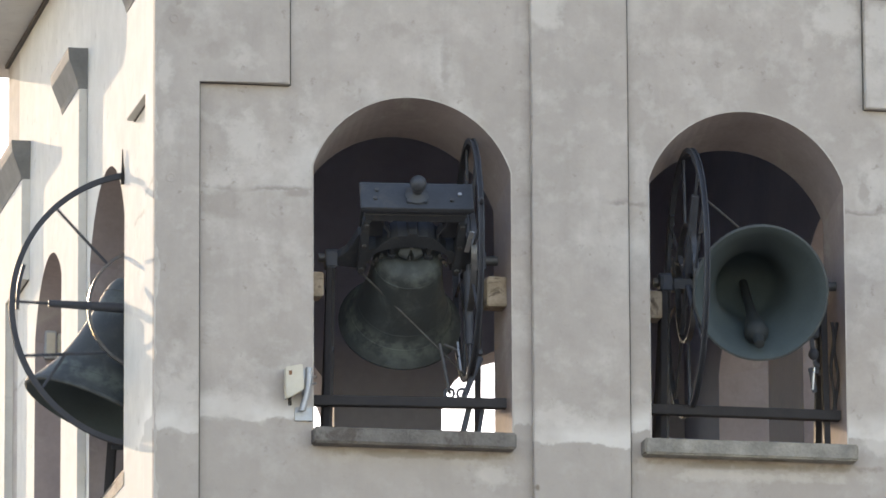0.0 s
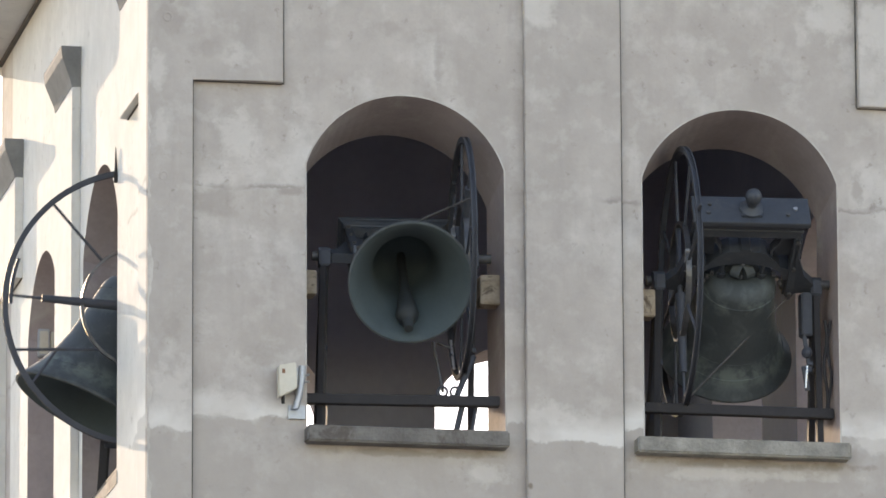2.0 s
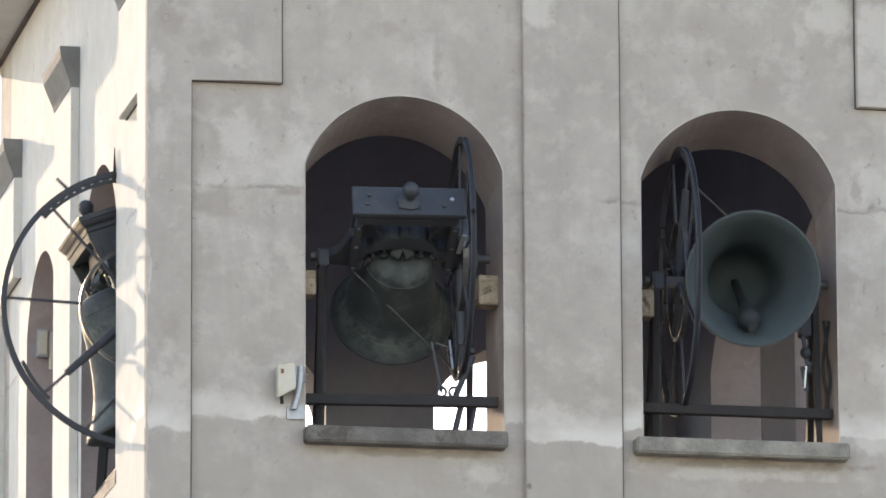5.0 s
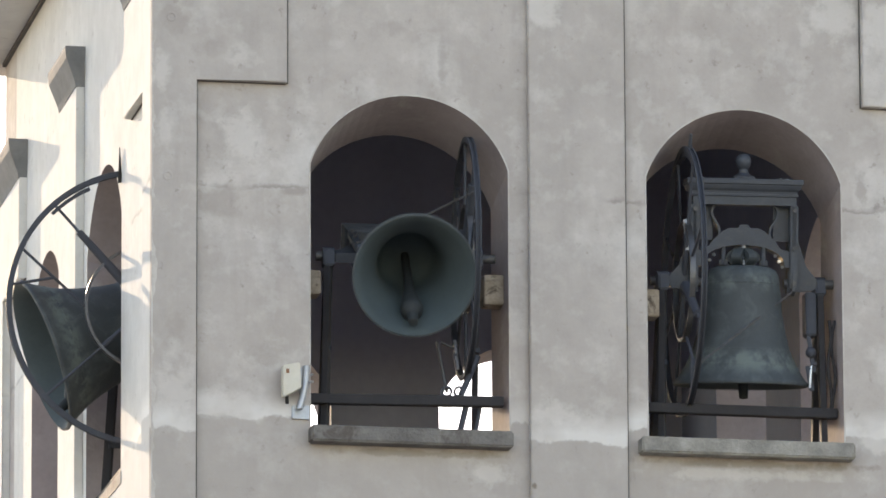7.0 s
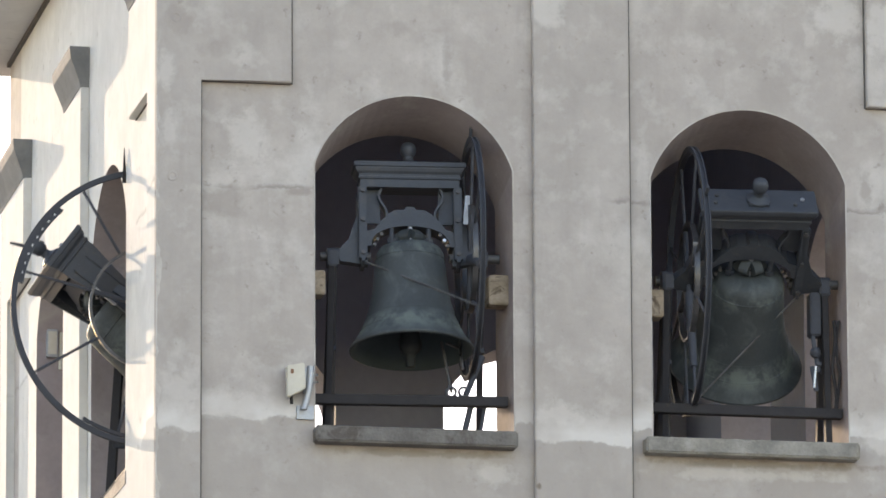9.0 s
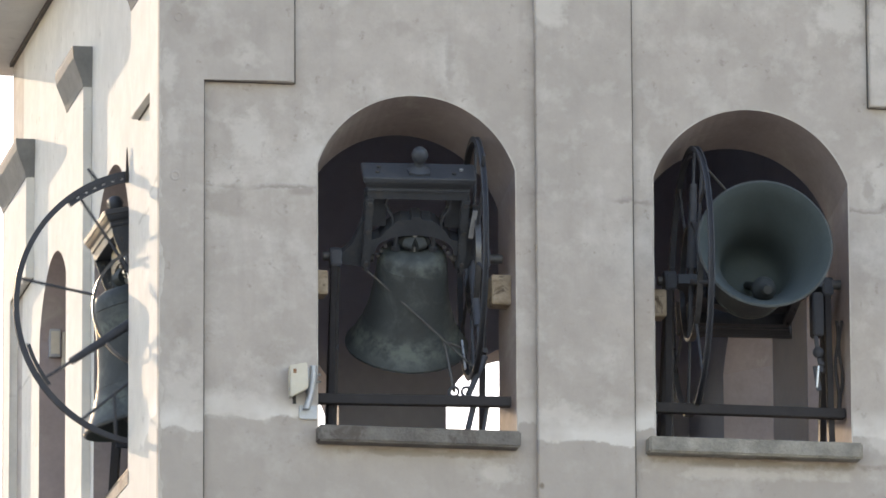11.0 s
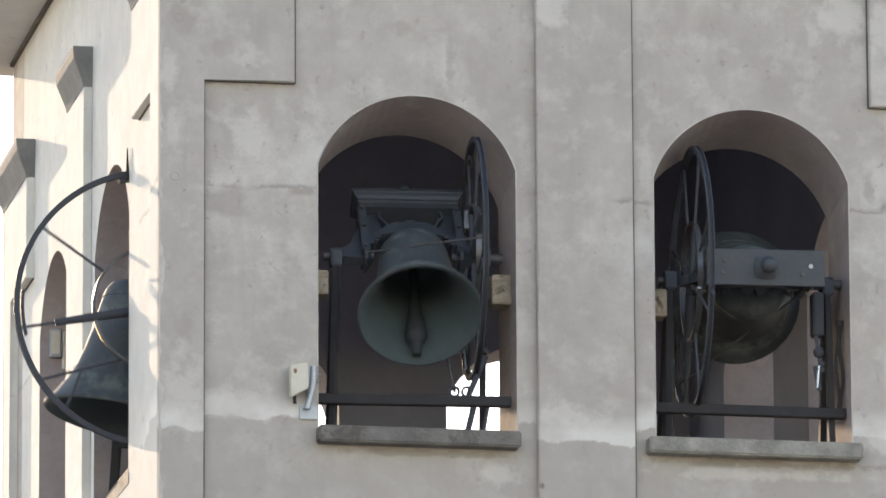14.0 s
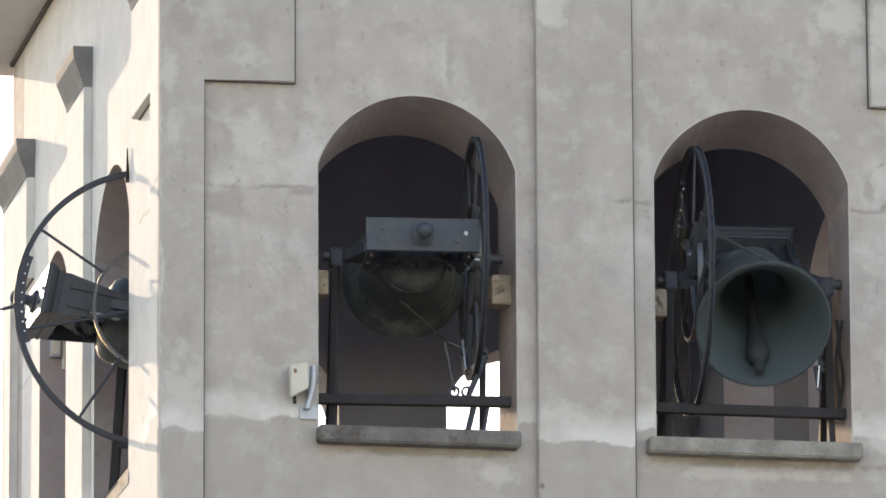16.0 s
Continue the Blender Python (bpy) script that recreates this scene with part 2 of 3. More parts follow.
# ---- mesh helpers ----
def mesh_of(name, bm, mat, smooth=False):
    me = bpy.data.meshes.new(name)
    bmesh.ops.recalc_face_normals(bm, faces=bm.faces)
    bm.to_mesh(me)
    bm.free()
    me.materials.append(mat)
    if smooth:
        for p in me.polygons:
            p.use_smooth = True
        me.set_sharp_from_angle(angle=radians(38))
    return me


def part(name, bm, mat, parent=None, label="", smooth=False):
    ob = new(name, mesh_of(name, bm, mat, smooth))
    ob.parent = parent
    if label:
        ob["label"] = label
    return ob


def thing(name, at, label, category, group="", kind=""):
    ob = new(name)
    ob.matrix_basis = at
    return tagged(ob, label, category, group, kind)


def box(bm, x0, x1, y0, y1, z0, z1, bevel=0.0, m=None):
    r = bmesh.ops.create_cube(bm, size=1)
    vs = r["verts"]
    for v in vs:
        v.co = Vector((x0 + (v.co.x + 0.5) * (x1 - x0), y0 + (v.co.y + 0.5) * (y1 - y0), z0 + (v.co.z + 0.5) * (z1 - z0)))
    if bevel:
        es = list({e for v in vs for e in v.link_edges})
        out = bmesh.ops.bevel(bm, geom=es, offset=bevel, segments=2, affect="EDGES")
        vs = list({v for f in out["faces"] for v in f.verts} | {v for v in vs if v.is_valid})
    if m:
        for v in vs:
            v.co = m @ v.co
    return vs


def rod(bm, a, b, r, r2=None, seg=10):
    a, b = Vector(a), Vector(b)
    d = b - a
    m = Matrix.Translation((a + b) / 2) @ d.to_track_quat("Z", "Y").to_matrix().to_4x4()
    bmesh.ops.create_cone(bm, cap_ends=True, segments=seg, radius1=r, radius2=r if r2 is None else r2, depth=d.length, matrix=m)


def bar(bm, a, b, w, h, bevel=0.004):
    """A square bar from a to b, w across and h deep."""
    a, b = Vector(a), Vector(b)
    d = b - a
    m = Matrix.Translation((a + b) / 2) @ d.to_track_quat("Z", "X").to_matrix().to_4x4()
    box(bm, -w / 2, w / 2, -h / 2, h / 2, -d.length / 2, d.length / 2, bevel, m)


def lathe(bm, profile, seg=40, m=None):
    """Turns (radius, z) points round z."""
    rings = []
    for r, z in profile:
        if r < 1e-5:
            rings.append([bm.verts.new((0, 0, z))])
        else:
            rings.append([bm.verts.new((r * math.cos(2 * math.pi * i / seg), r * math.sin(2 * math.pi * i / seg), z)) for i in range(seg)])
    for p, q in zip(rings, rings[1:]):
        for i in range(seg):
            j = (i + 1) % seg
            f = [p[i % len(p)], p[j % len(p)], q[j % len(q)], q[i % len(q)]]
            f = [v for k, v in enumerate(f) if v not in f[:k]]
            if len(f) > 2:
                bm.faces.new(f)
    if m:
        for ring in rings:
            for v in ring:
                v.co = m @ v.co


def tube(bm, pts, r, seg=8):
    """A round tube of one skin along points that run mostly up or down."""
    rings = [[bm.verts.new(p + Vector((r * math.cos(2 * math.pi * i / seg), r * math.sin(2 * math.pi * i / seg), 0))) for i in range(seg)] for p in pts]
    for p, q in zip(rings, rings[1:]):
        for i in range(seg):
            bm.faces.new((p[i], p[(i + 1) % seg], q[(i + 1) % seg], q[i]))
    bm.faces.new(rings[0])
    bm.faces.new(rings[-1][::-1])


def plate(bm, outline, x0, x1):
    """A flat plate with a (y, z) outline, from x0 to x1."""
    p = [bm.verts.new((x0, y, z)) for y, z in outline]
    q = [bm.verts.new((x1, y, z)) for y, z in outline]
    bm.faces.new(p)
    bm.faces.new(q[::-1])
    for i in range(len(p)):
        j = (i + 1) % len(p)
        bm.faces.new((p[i], q[i], q[j], p[j]))


def band(bm, pts, axis_lo, axis_hi, thick, axis="x", closed=False):
    """A strip along points in a plane (u, w), thick inwards, between two places on the axis across it."""
    n = len(pts)
    rows = []
    for i, (u, w) in enumerate(pts):
        a = pts[i - 1] if i or closed else pts[i]
        b = pts[(i + 1) % n] if i < n - 1 or closed else pts[i]
        t = Vector((b[0] - a[0], b[1] - a[1])).normalized()
        nu, nw = -t.y * thick, t.x * thick
        row = []
        for (s, k) in ((axis_lo, 0), (axis_hi, 0), (axis_hi, 1), (axis_lo, 1)):
            uu, ww = u + nu * k, w + nw * k
            row.append(bm.verts.new((s, uu, ww) if axis == "x" else (uu, s, ww)))
        rows.append(row)
    last = n if closed else n - 1
    for i in range(last):
        p, q = rows[i], rows[(i + 1) % n]
        for k in range(4):
            bm.faces.new((p[k], p[(k + 1) % 4], q[(k + 1) % 4], q[k]))
    if not closed:
        bm.faces.new(rows[0])
        bm.faces.new(rows[-1][::-1])


# ---- the tower ----
WIDE, DEEP, THICK = 6.13, 7.9, 0.68
REC = 0.065                     # the panels lie this far behind the pilasters
SILL, SPRING, CROWN = -1.64, 0.28, 0.80
TOP = 2.88


def arch_wall(bm, length, openings, y0, y1, z0, z1, start=0.0, drop=0.0, dip=0.14):
    """A wall along x with arched openings (left, right), made as closed strips; the soffits dip inwards."""
    cuts = []
    for a, b in openings:
        k = 28
        ar = ((b - a) ** 2 / 4 + (CROWN - SPRING) ** 2) / (2 * (CROWN - SPRING))
        cuts.append((a, b, [(a + (b - a) * (0.5 - 0.5 * math.cos(math.pi * i / k))) for i in range(k + 1)], ar))

    def quad(a, b, c, d):
        bm.faces.new([bm.verts.new(p) for p in (a, b, c, d)])

    x = start
    for a, b, pts, ar in cuts:
        for y in (y0, y1):
            quad((x, y, z0), (a, y, z0), (a, y, z1), (x, y, z1))
            quad((a, y, z0), (b, y, z0), (b, y, SILL), (a, y, SILL))
        mid = (a + b) / 2
        arc = [(p, CROWN - drop - ar + math.sqrt(max(ar * ar - (p - mid) ** 2, 0))) for p in pts]
        for (p, zp), (q, zq) in zip(arc, arc[1:]):
            for y, k in ((y0, 0.0), (y1, dip)):
                quad((p, y, zp - k), (q, y, zq - k), (q, y, z1), (p, y, z1))
            quad((p, y0, zp), (q, y0, zq), (q, y1, zq - dip), (p, y1, zp - dip))
        quad((a, y0, SILL), (b, y0, SILL), (b, y1, SILL), (a, y1, SILL))
        for xx in (a, b):
            quad((xx, y0, SILL), (xx, y1, SILL), (xx, y1, arc[0][1] - dip), (xx, y0, arc[0][1]))
        x = b
    for y in (y0, y1):
        quad((x, y, z0), (length, y, z0), (length, y, z1), (x, y, z1))
    quad((start, y0, z1), (length, y0, z1), (length, y1, z1), (start, y1, z1))
    quad((start, y0, z0), (start, y1, z0), (start, y1, z1), (start, y0, z1))
    quad((length, y0, z0), (length, y1, z0), (length, y1, z1), (length, y0, z1))
    bmesh.ops.remove_doubles(bm, verts=bm.verts, dist=0.0005)


FRONT_OPEN = ((1.147, 2.570), (3.577, 5.00))
SIDE_OPEN = ((1.78, 3.44), (4.73, 6.27))
BACK_OPEN = ((1.22, 2.60), (3.47, 4.88))
EAST_OPEN = ((1.55, 3.20), (4.32, 6.00))
BOTTOM = -H


def relief(wall, length, butts, pil, strip, block, coat):
    """Pilasters, corner strips and capitals proud of one wall: y = 0 is their face."""
    def add(name, x0, x1, z0, z1, d=0.0, bevel=0.008):
        bm = bmesh.new()
        box(bm, x0, x1, d, REC + 0.004, z0, z1, bevel)
        return part(name, bm, coat, wall)

    end = REC + 0.003 if butts else 0.0
    # corner strips that step out into a block under the cornice
    for flip in (False, True):
        outline = [(end, BOTTOM), (strip, BOTTOM), (strip, 0.849), (block, 0.849), (block, 1.66), (end, 1.66)]
        bm = bmesh.new()
        near = [bm.verts.new((length - x if flip else x, 0.0, z)) for x, z in outline]
        far = [bm.verts.new((v.co.x, REC + 0.004, v.co.z)) for v in near]
        bm.faces.new(near)
        bm.faces.new(far[::-1])
        for i in range(6):
            bm.faces.new((near[i], near[(i + 1) % 6], far[(i + 1) % 6], far[i]))
        bmesh.ops.bevel(bm, geom=[bm.edges.get((near[i], near[(i + 1) % 6])) for i in range(6)], offset=0.008, segments=2, affect="EDGES")
        part("corner_strip", bm, coat, wall)
    add("pilaster", pil[0], pil[1], BOTTOM, 1.66)
    # dark strip painted in for the shadow line under the cornice
    bm = bmesh.new()
    box(bm, REC + 0.002, length - REC - 0.002, REC - 0.03, REC + 0.002, TOP - 0.03, TOP)
    part("joint", bm, CREASE_SHADE, wall)
    if butts:
        creases = ()
    else:
        creases = (strip, pil[1], length - block - 0.009)
    # dark strips where the raised parts meet the panels: crease shade put into colour
    for a in creases:
        bm = bmesh.new()
        box(bm, a, a + (0.009 if a > length - 1 else 0.022 if a < 1 else 0.0165), REC - 0.012, REC + 0.002, 0.849 if a > length - 1 else BOTTOM, 0.849 if a < 1 else 1.66)
        part("joint", bm, CREASE_SHADE, wall)
    if not butts:
        bm = bmesh.new()
        box(bm, block, block + 0.0165, REC - 0.012, REC + 0.002, 0.849, 1.66)
        part("joint", bm, CREASE_SHADE, wall)
    # the same painted shade along the undersides of the blocks
    for a, b in ((strip, block), (length - block, length - strip)):
        bm = bmesh.new()
        box(bm, a, b, REC - 0.012, REC + 0.002, 0.843, 0.8485)
        part("joint", bm, CREASE_SHADE, wall)
    for a, b in ((end, block), pil, (length - block, length - end)):
        bm = bmesh.new()
        vs = []
        for z, p in ((1.655, 0.004), (1.70, 0.014), (1.87, 0.080), (1.93, 0.088), (1.96, 0.088)):
            lo = a - (p * 0.3 if a > end else 0 if butts else p)
            hi = b + (p * 0.3 if b < length - end else 0 if butts else p)
            vs.append([bm.verts.new(c) for c in ((lo, -p, z), (hi, -p, z), (hi, REC, z), (lo, REC, z))])
        bm.faces.new(vs[0])
        bm.faces.new(vs[-1])
        for p, q in zip(vs, vs[1:]):
            for i in range(4):
                bm.faces.new((p[i], p[(i + 1) % 4], q[(i + 1) % 4], q[i]))
        part("capital", bm, CAPSTONE, wall, "grey stone pilaster capital")


def tower_wall(name, m, length, openings, start, pil, label, drop=0.0, coat=PLASTER, raised=PLASTER_RAISED, inner=PLASTER_IN):
    bm = bmesh.new()
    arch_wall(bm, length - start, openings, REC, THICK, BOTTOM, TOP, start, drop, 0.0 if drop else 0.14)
    wall = new(name, mesh_of(name, bm, coat))
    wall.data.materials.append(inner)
    wall.data.materials.append(SHADED_REVEAL)
    # inner faces get their own plaster, reveals and soffits the shade-darkened one
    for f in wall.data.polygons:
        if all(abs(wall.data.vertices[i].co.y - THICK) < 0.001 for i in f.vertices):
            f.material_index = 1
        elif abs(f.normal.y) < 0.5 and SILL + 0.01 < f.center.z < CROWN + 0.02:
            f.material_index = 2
    wall.matrix_basis = m
    tagged(wall, label, "wall", kind="structure")
    relief(wall, length, start > REC, pil, 0.42 if start > REC else 0.313, 1.30 if start > REC else 0.969, raised)
    return wall


ARRIS = material("worn_arris", ((0.43, 0.40, 0.37), (0.54, 0.51, 0.48)), 5, 0.9, 0, 0.3, 50, (0.40, 0.365, 0.335), 3, (0.42, 0.55))
front = tower_wall("wall_front", pose(0, 0, H), WIDE, FRONT_OPEN, REC, (2.713, 3.412), "grey weathered lime plaster tower wall with arched openings")
for a, b in FRONT_OPEN:
    bm = bmesh.new()
    mid, ar = (a + b) / 2, ((b - a) ** 2 / 4 + (CROWN - SPRING) ** 2) / (2 * (CROWN - SPRING))
    pts = [(a, SILL + 0.02)] + [(x, CROWN - ar + math.sqrt(ar * ar - (x - mid) ** 2)) for x in (mid - (b - a) / 2 * math.cos(math.pi * k / 30) for k in range(31))] + [(b, SILL + 0.02)]
    band(bm, pts, REC - 0.003, REC + 0.002, 0.010, "y")
    part("arris", bm, ARRIS, front, "pale worn plaster edge")
# chipped plaster along the tower's corner
bm = bmesh.new()
last = None
for k in range(181):
    z = -2.4 + 4.0 * k / 180
    w = 0.010 + 0.050 * max(0.0, noise.noise(Vector((0.3, 1.7, z * 5.5))) + 0.35 * noise.noise(Vector((4.0, 0.2, z * 19))) - 0.05)
    row = [bm.verts.new(c) for c in ((0.001, -0.002, z), (w, -0.002, z), (w, 0.006, z), (0.001, 0.006, z))]
    if last:
        for i in range(4):
            bm.faces.new((last[i], last[(i + 1) % 4], row[(i + 1) % 4], row[i]))
    else:
        bm.faces.new(row)
    last = row
bm.faces.new(last[::-1])
part("arris", bm, ARRIS, front, "pale chipped plaster edge")
# ring marks of two plugged anchor holes
for x, z in ((0.115, 0.135), (0.14, 1.29)):
    bm = bmesh.new()
    lathe(bm, [(0.0, -0.004), (0.016, -0.003), (0.022, 0.003), (0.030, 0.005), (0.038, 0.002), (0.040, -0.006)], 18, Matrix.Translation((x, 0.0, z)) @ Matrix.Rotation(radians(90), 4, "X"))
    part("anchor_plug", bm, PLASTER_RAISED, front, "round plaster plug", True)
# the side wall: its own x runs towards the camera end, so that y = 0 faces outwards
side = tower_wall("wall_side", pose(0, DEEP, H, 0, 0, -90), DEEP, tuple((DEEP - b, DEEP - a) for a, b in SIDE_OPEN[::-1]), THICK, (DEEP - 4.45, DEEP - 3.60), "side wall of the tower with arches, plaster paled to look lit", 0.0, LIT_PLASTER, LIT_PLASTER)
back = tower_wall("wall_back", pose(WIDE, DEEP, H, 0, 0, 180), WIDE, tuple((WIDE - b, WIDE - a) for a, b in BACK_OPEN[::-1]), REC, (2.713, 3.412), "plaster tower wall on the far side with arches", 0.2)
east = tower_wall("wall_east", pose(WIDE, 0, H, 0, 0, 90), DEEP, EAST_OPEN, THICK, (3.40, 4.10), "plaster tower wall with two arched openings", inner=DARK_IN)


def slab(name, x0, x1, y0, y1, z0, z1, mat, label, category, bevel=0.0):
    bm = bmesh.new()
    box(bm, x0, x1, y0, y1, z0, z1, bevel)
    ob = new(name, mesh_of(name, bm, mat))
    ob.location = (0, 0, H)
    return tagged(ob, label, category, kind="structure")


slab("floor", THICK - 0.01, WIDE - THICK + 0.01, THICK - 0.01, DEEP - THICK + 0.01, -2.6, -2.4, TIMBER, "dark timber belfry floor", "floor")
slab("ceiling", THICK - 0.01, WIDE - THICK + 0.01, THICK - 0.01, DEEP - THICK + 0.01, TOP - 0.25, TOP - 0.05, TIMBER, "dark belfry ceiling under the roof", "ceiling")
# the cornice takes the same paled plaster, bounce light put into its colour
cornice = slab("cornice", -0.38, WIDE + 0.38, -0.38, DEEP + 0.38, TOP + 0.004, TOP + 0.26, LIT_PLASTER, "projecting plaster cornice under the tower roof", "cornice", 0.02)

bm = bmesh.new()
v = [bm.verts.new(c) for c in ((-0.37, -0.37, 0), (WIDE + 0.37, -0.37, 0), (WIDE + 0.37, DEEP + 0.37, 0), (-0.37, DEEP + 0.37, 0), (WIDE / 2, DEEP / 2, 1.8))]
for f in ((0, 1, 4), (1, 2, 4), (2, 3, 4), (3, 0, 4), (3, 2, 1, 0)):
    bm.faces.new([v[i] for i in f])
roof = new("roof", mesh_of("roof", bm, TILE))
roof.location = (0, 0, H + TOP + 0.27)
tagged(roof, "low pitched clay tile roof of the tower", "roof", kind="structure")

bm = bmesh.new()
bmesh.ops.create_grid(bm, x_segments=8, y_segments=8, size=3000)
ground = new("ground", mesh_of("ground", bm, GROUND))
tagged(ground, "plain open ground round the tower", "ground", kind="structure")


def sill(x0, x1, m, front=-0.07, stone=STONE):
    bm = bmesh.new()
    box(bm, x0, x1, front, 0.22, SILL - 0.105, SILL + 0.012, 0.012)
    for vv in bm.verts:
        vv.co.z += 0.004 * noise.noise(vv.co * 5)
    ob = new("window_sill", mesh_of("window_sill", bm, stone))
    ob.matrix_basis = m
    return tagged(ob, "weathered grey stone sill slab stained green in patches", "sill", "stone sills", "structure")


sill(1.13, 2.575, pose(0, 0, H))
sill(3.50, 5.05, pose(0, 0, H), stone=STONE_PALE)
for a, b in SIDE_OPEN:
    sill(DEEP - b - 0.04, DEEP - a + 0.04, pose(0, DEEP, H, 0, 0, -90), REC - 0.004)
for a, b in EAST_OPEN:
    sill(a - 0.04, b + 0.04, pose(WIDE, 0, H, 0, 0, 90))


# ---- the bells ----
BELL_PROFILE = ((0.0, 0.02), (0.30, 0.02), (0.42, 0.0), (0.50, -0.04), (0.545, -0.12), (0.572, -0.30), (0.605, -0.60), (0.652, -0.85),
                (0.722, -1.08), (0.815, -1.28), (0.925, -1.45), (1.0, -1.53), (1.0, -1.56), (0.97, -1.57), (0.90, -1.52), (0.84, -1.42), (0.72, -1.22),
                (0.60, -1.00), (0.53, -0.75), (0.50, -0.45), (0.46, -0.24), (0.38, -0.15), (0.25, -0.10), (0.12, -0.085), (0.0, -0.08))


def ring_pts(r, n=72, a0=0.0, a1=2 * math.pi):
    return [(r * math.cos(a0 + (a1 - a0) * i / n), r * math.sin(a0 + (a1 - a0) * i / n)) for i in range(n if a1 - a0 > 6.28 else n + 1)]


def church_bell(R, L, beam_half, beam_z, ball_z, deep, wheel_x, wheel_r, label):
    """A bronze bell under an iron headstock with a rope wheel. The axle runs along x through the origin; R is the mouth's radius, L its drop."""
    root = thing("church_bell", pose(0, 0, 0), label, "bell", "bells of the tower")
    top = -L + 1.75 * R
    bm = bmesh.new()
    lathe(bm, [(r * R, top + z * R * 1.12) for r, z in BELL_PROFILE], 56)
    body = part("bell_body", bm, BRONZE, root, "green-brown patinated cast bronze bell body", True)
    body.data.materials.append(BRONZE_IN)
    for f in body.data.polygons:
        if f.center.z < top - 0.06 * R and Vector((f.center.x, f.center.y)).dot(Vector((f.normal.x, f.normal.y))) < 0:
            f.material_index = 1
    for zz, rr, w in ((-0.24, 0.556, 0.012), (-1.23, 0.724, 0.012), (-1.46, 0.826, 0.014)):
        bm = bmesh.new()
        lathe(bm, [((rr - 0.01) * R, top + (zz + w) * R), ((rr + 0.010) * R, top + (zz + w * 0.4) * R), ((rr + 0.012) * R, top + (zz - w * 0.4) * R), ((rr - 0.008) * R, top + (zz - w) * R)], 56)
        part("moulding", bm, BRONZE, body, "", True)
    # crown loops that hold the bell
    for i in range(6):
        a = math.pi * i / 3
        bm = bmesh.new()
        pts = [(0.10 * R + 0.16 * R * math.sin(math.pi * k / 8), top + 0.30 * R * k / 8) for k in range(9)]
        band(bm, pts, -0.035, 0.035, 0.05, "y")
        bmesh.ops.transform(bm, matrix=Matrix.Rotation(a, 4, "Z"), verts=bm.verts)
        part("crown_loop", bm, BRONZE, body)
    bh = beam_half
    # box beam with a cornice moulding
    bm = bmesh.new()
    loops = []
    for inset, dz in ((0.006, 0.0), (0.0, 0.006), (0.0, 0.036), (0.010, 0.042), (0.012, 0.052), (0.022, 0.072), (0.038, 0.088), (0.040, 0.104), (0.034, 0.108), (0.034, 0.122), (0.046, 0.128), (0.046, 0.186)):
        x, y, z = bh - inset, deep - inset * 0.8, beam_z - dz
        loops.append([bm.verts.new(c) for c in ((-x, -y, z), (x, -y, z), (x, y, z), (-x, y, z))])
    for p, q in zip(loops, loops[1:]):
        for i in range(4):
            bm.faces.new((p[i], p[(i + 1) % 4], q[(i + 1) % 4], q[i]))
    bm.faces.new(loops[0])
    bm.faces.new(loops[-1][::-1])
    beam = part("headstock_beam", bm, IRON, root, "heavy moulded cast iron counterweight beam")
    for x, y in ((-0.74, -0.3), (0.62, -0.35), (0.76, 0.1), (-0.70, 0.35)):
        bm = bmesh.new()
        rod(bm, (x * bh, y * deep, beam_z - 0.002), (x * bh, y * deep, beam_z + 0.014), 0.016, None, 6)
        part("beam_bolt", bm, ZINC if x > 0.7 else DULL, beam)
    bm = bmesh.new()
    box(bm, -0.075, 0.075, -0.075, 0.075, beam_z - 0.002, beam_z + 0.016, 0.004)
    part("finial_plate", bm, IRON, beam)
    bm = bmesh.new()
    lathe(bm, [(0.0, 0.0), (0.085, 0.0), (0.085, 0.025), (0.055, 0.04), (0.038, 0.055), (0.036, 0.08), (0.05, 0.10), (0.06, 0.135), (0.05, 0.17), (0.028, 0.19), (0.0, 0.194)], 24,
          Matrix.Translation((0, 0, ball_z - 0.135)))
    part("finial", bm, IRON, root, "round cast ball finial on a stepped foot", True)
    # uprights, cheeks and brackets
    for s in (-1, 1):
        bm = bmesh.new()
        xo = s * (bh - 0.06)
        box(bm, xo - 0.030, xo + 0.030, -0.095, -0.045, -0.04, beam_z - 0.184, 0.006)
        box(bm, xo - 0.030, xo + 0.030, 0.045, 0.095, -0.04, beam_z - 0.184, 0.006)
        part("upright", bm, IRON, root)
        bm = bmesh.new()
        x0, x1 = sorted((xo, s * (bh * 0.52)))
        box(bm, x0, x1, -0.012, 0.012, top + 0.40 * R, beam_z - 0.184, 0.003)
        part("web_plate", bm, IRON, root)
        bm = bmesh.new()
        d = deep - 0.035
        plate(bm, ((-d, beam_z - 0.169), (d, beam_z - 0.169), (0.095, 0.26), (0.10, -0.06), (0.05, -0.09), (-0.05, -0.09), (-0.10, -0.06), (-0.095, 0.26)), xo - 0.012, xo + 0.012)
        part("side_plate", bm, IRON, root)
        bm = bmesh.new()
        q = [bm.verts.new((s * x, y, z)) for y in (-0.035, 0.035) for x, z in ((bh - 0.10, -0.07), (bh + 0.10, -0.045), (bh + 0.12, 0.03), (bh + 0.04, 0.12), (bh - 0.02, 0.30), (bh - 0.08, 0.30))]
        bm.faces.new(q[:6])
        bm.faces.new(q[6:][::-1])
        for i in range(6):
            bm.faces.new((q[i], q[(i + 1) % 6], q[6 + (i + 1) % 6], q[6 + i]))
        part("cheek", bm, IRON, root)
        bm = bmesh.new()
        z0, z1 = beam_z - 0.185, top + 0.44 * R
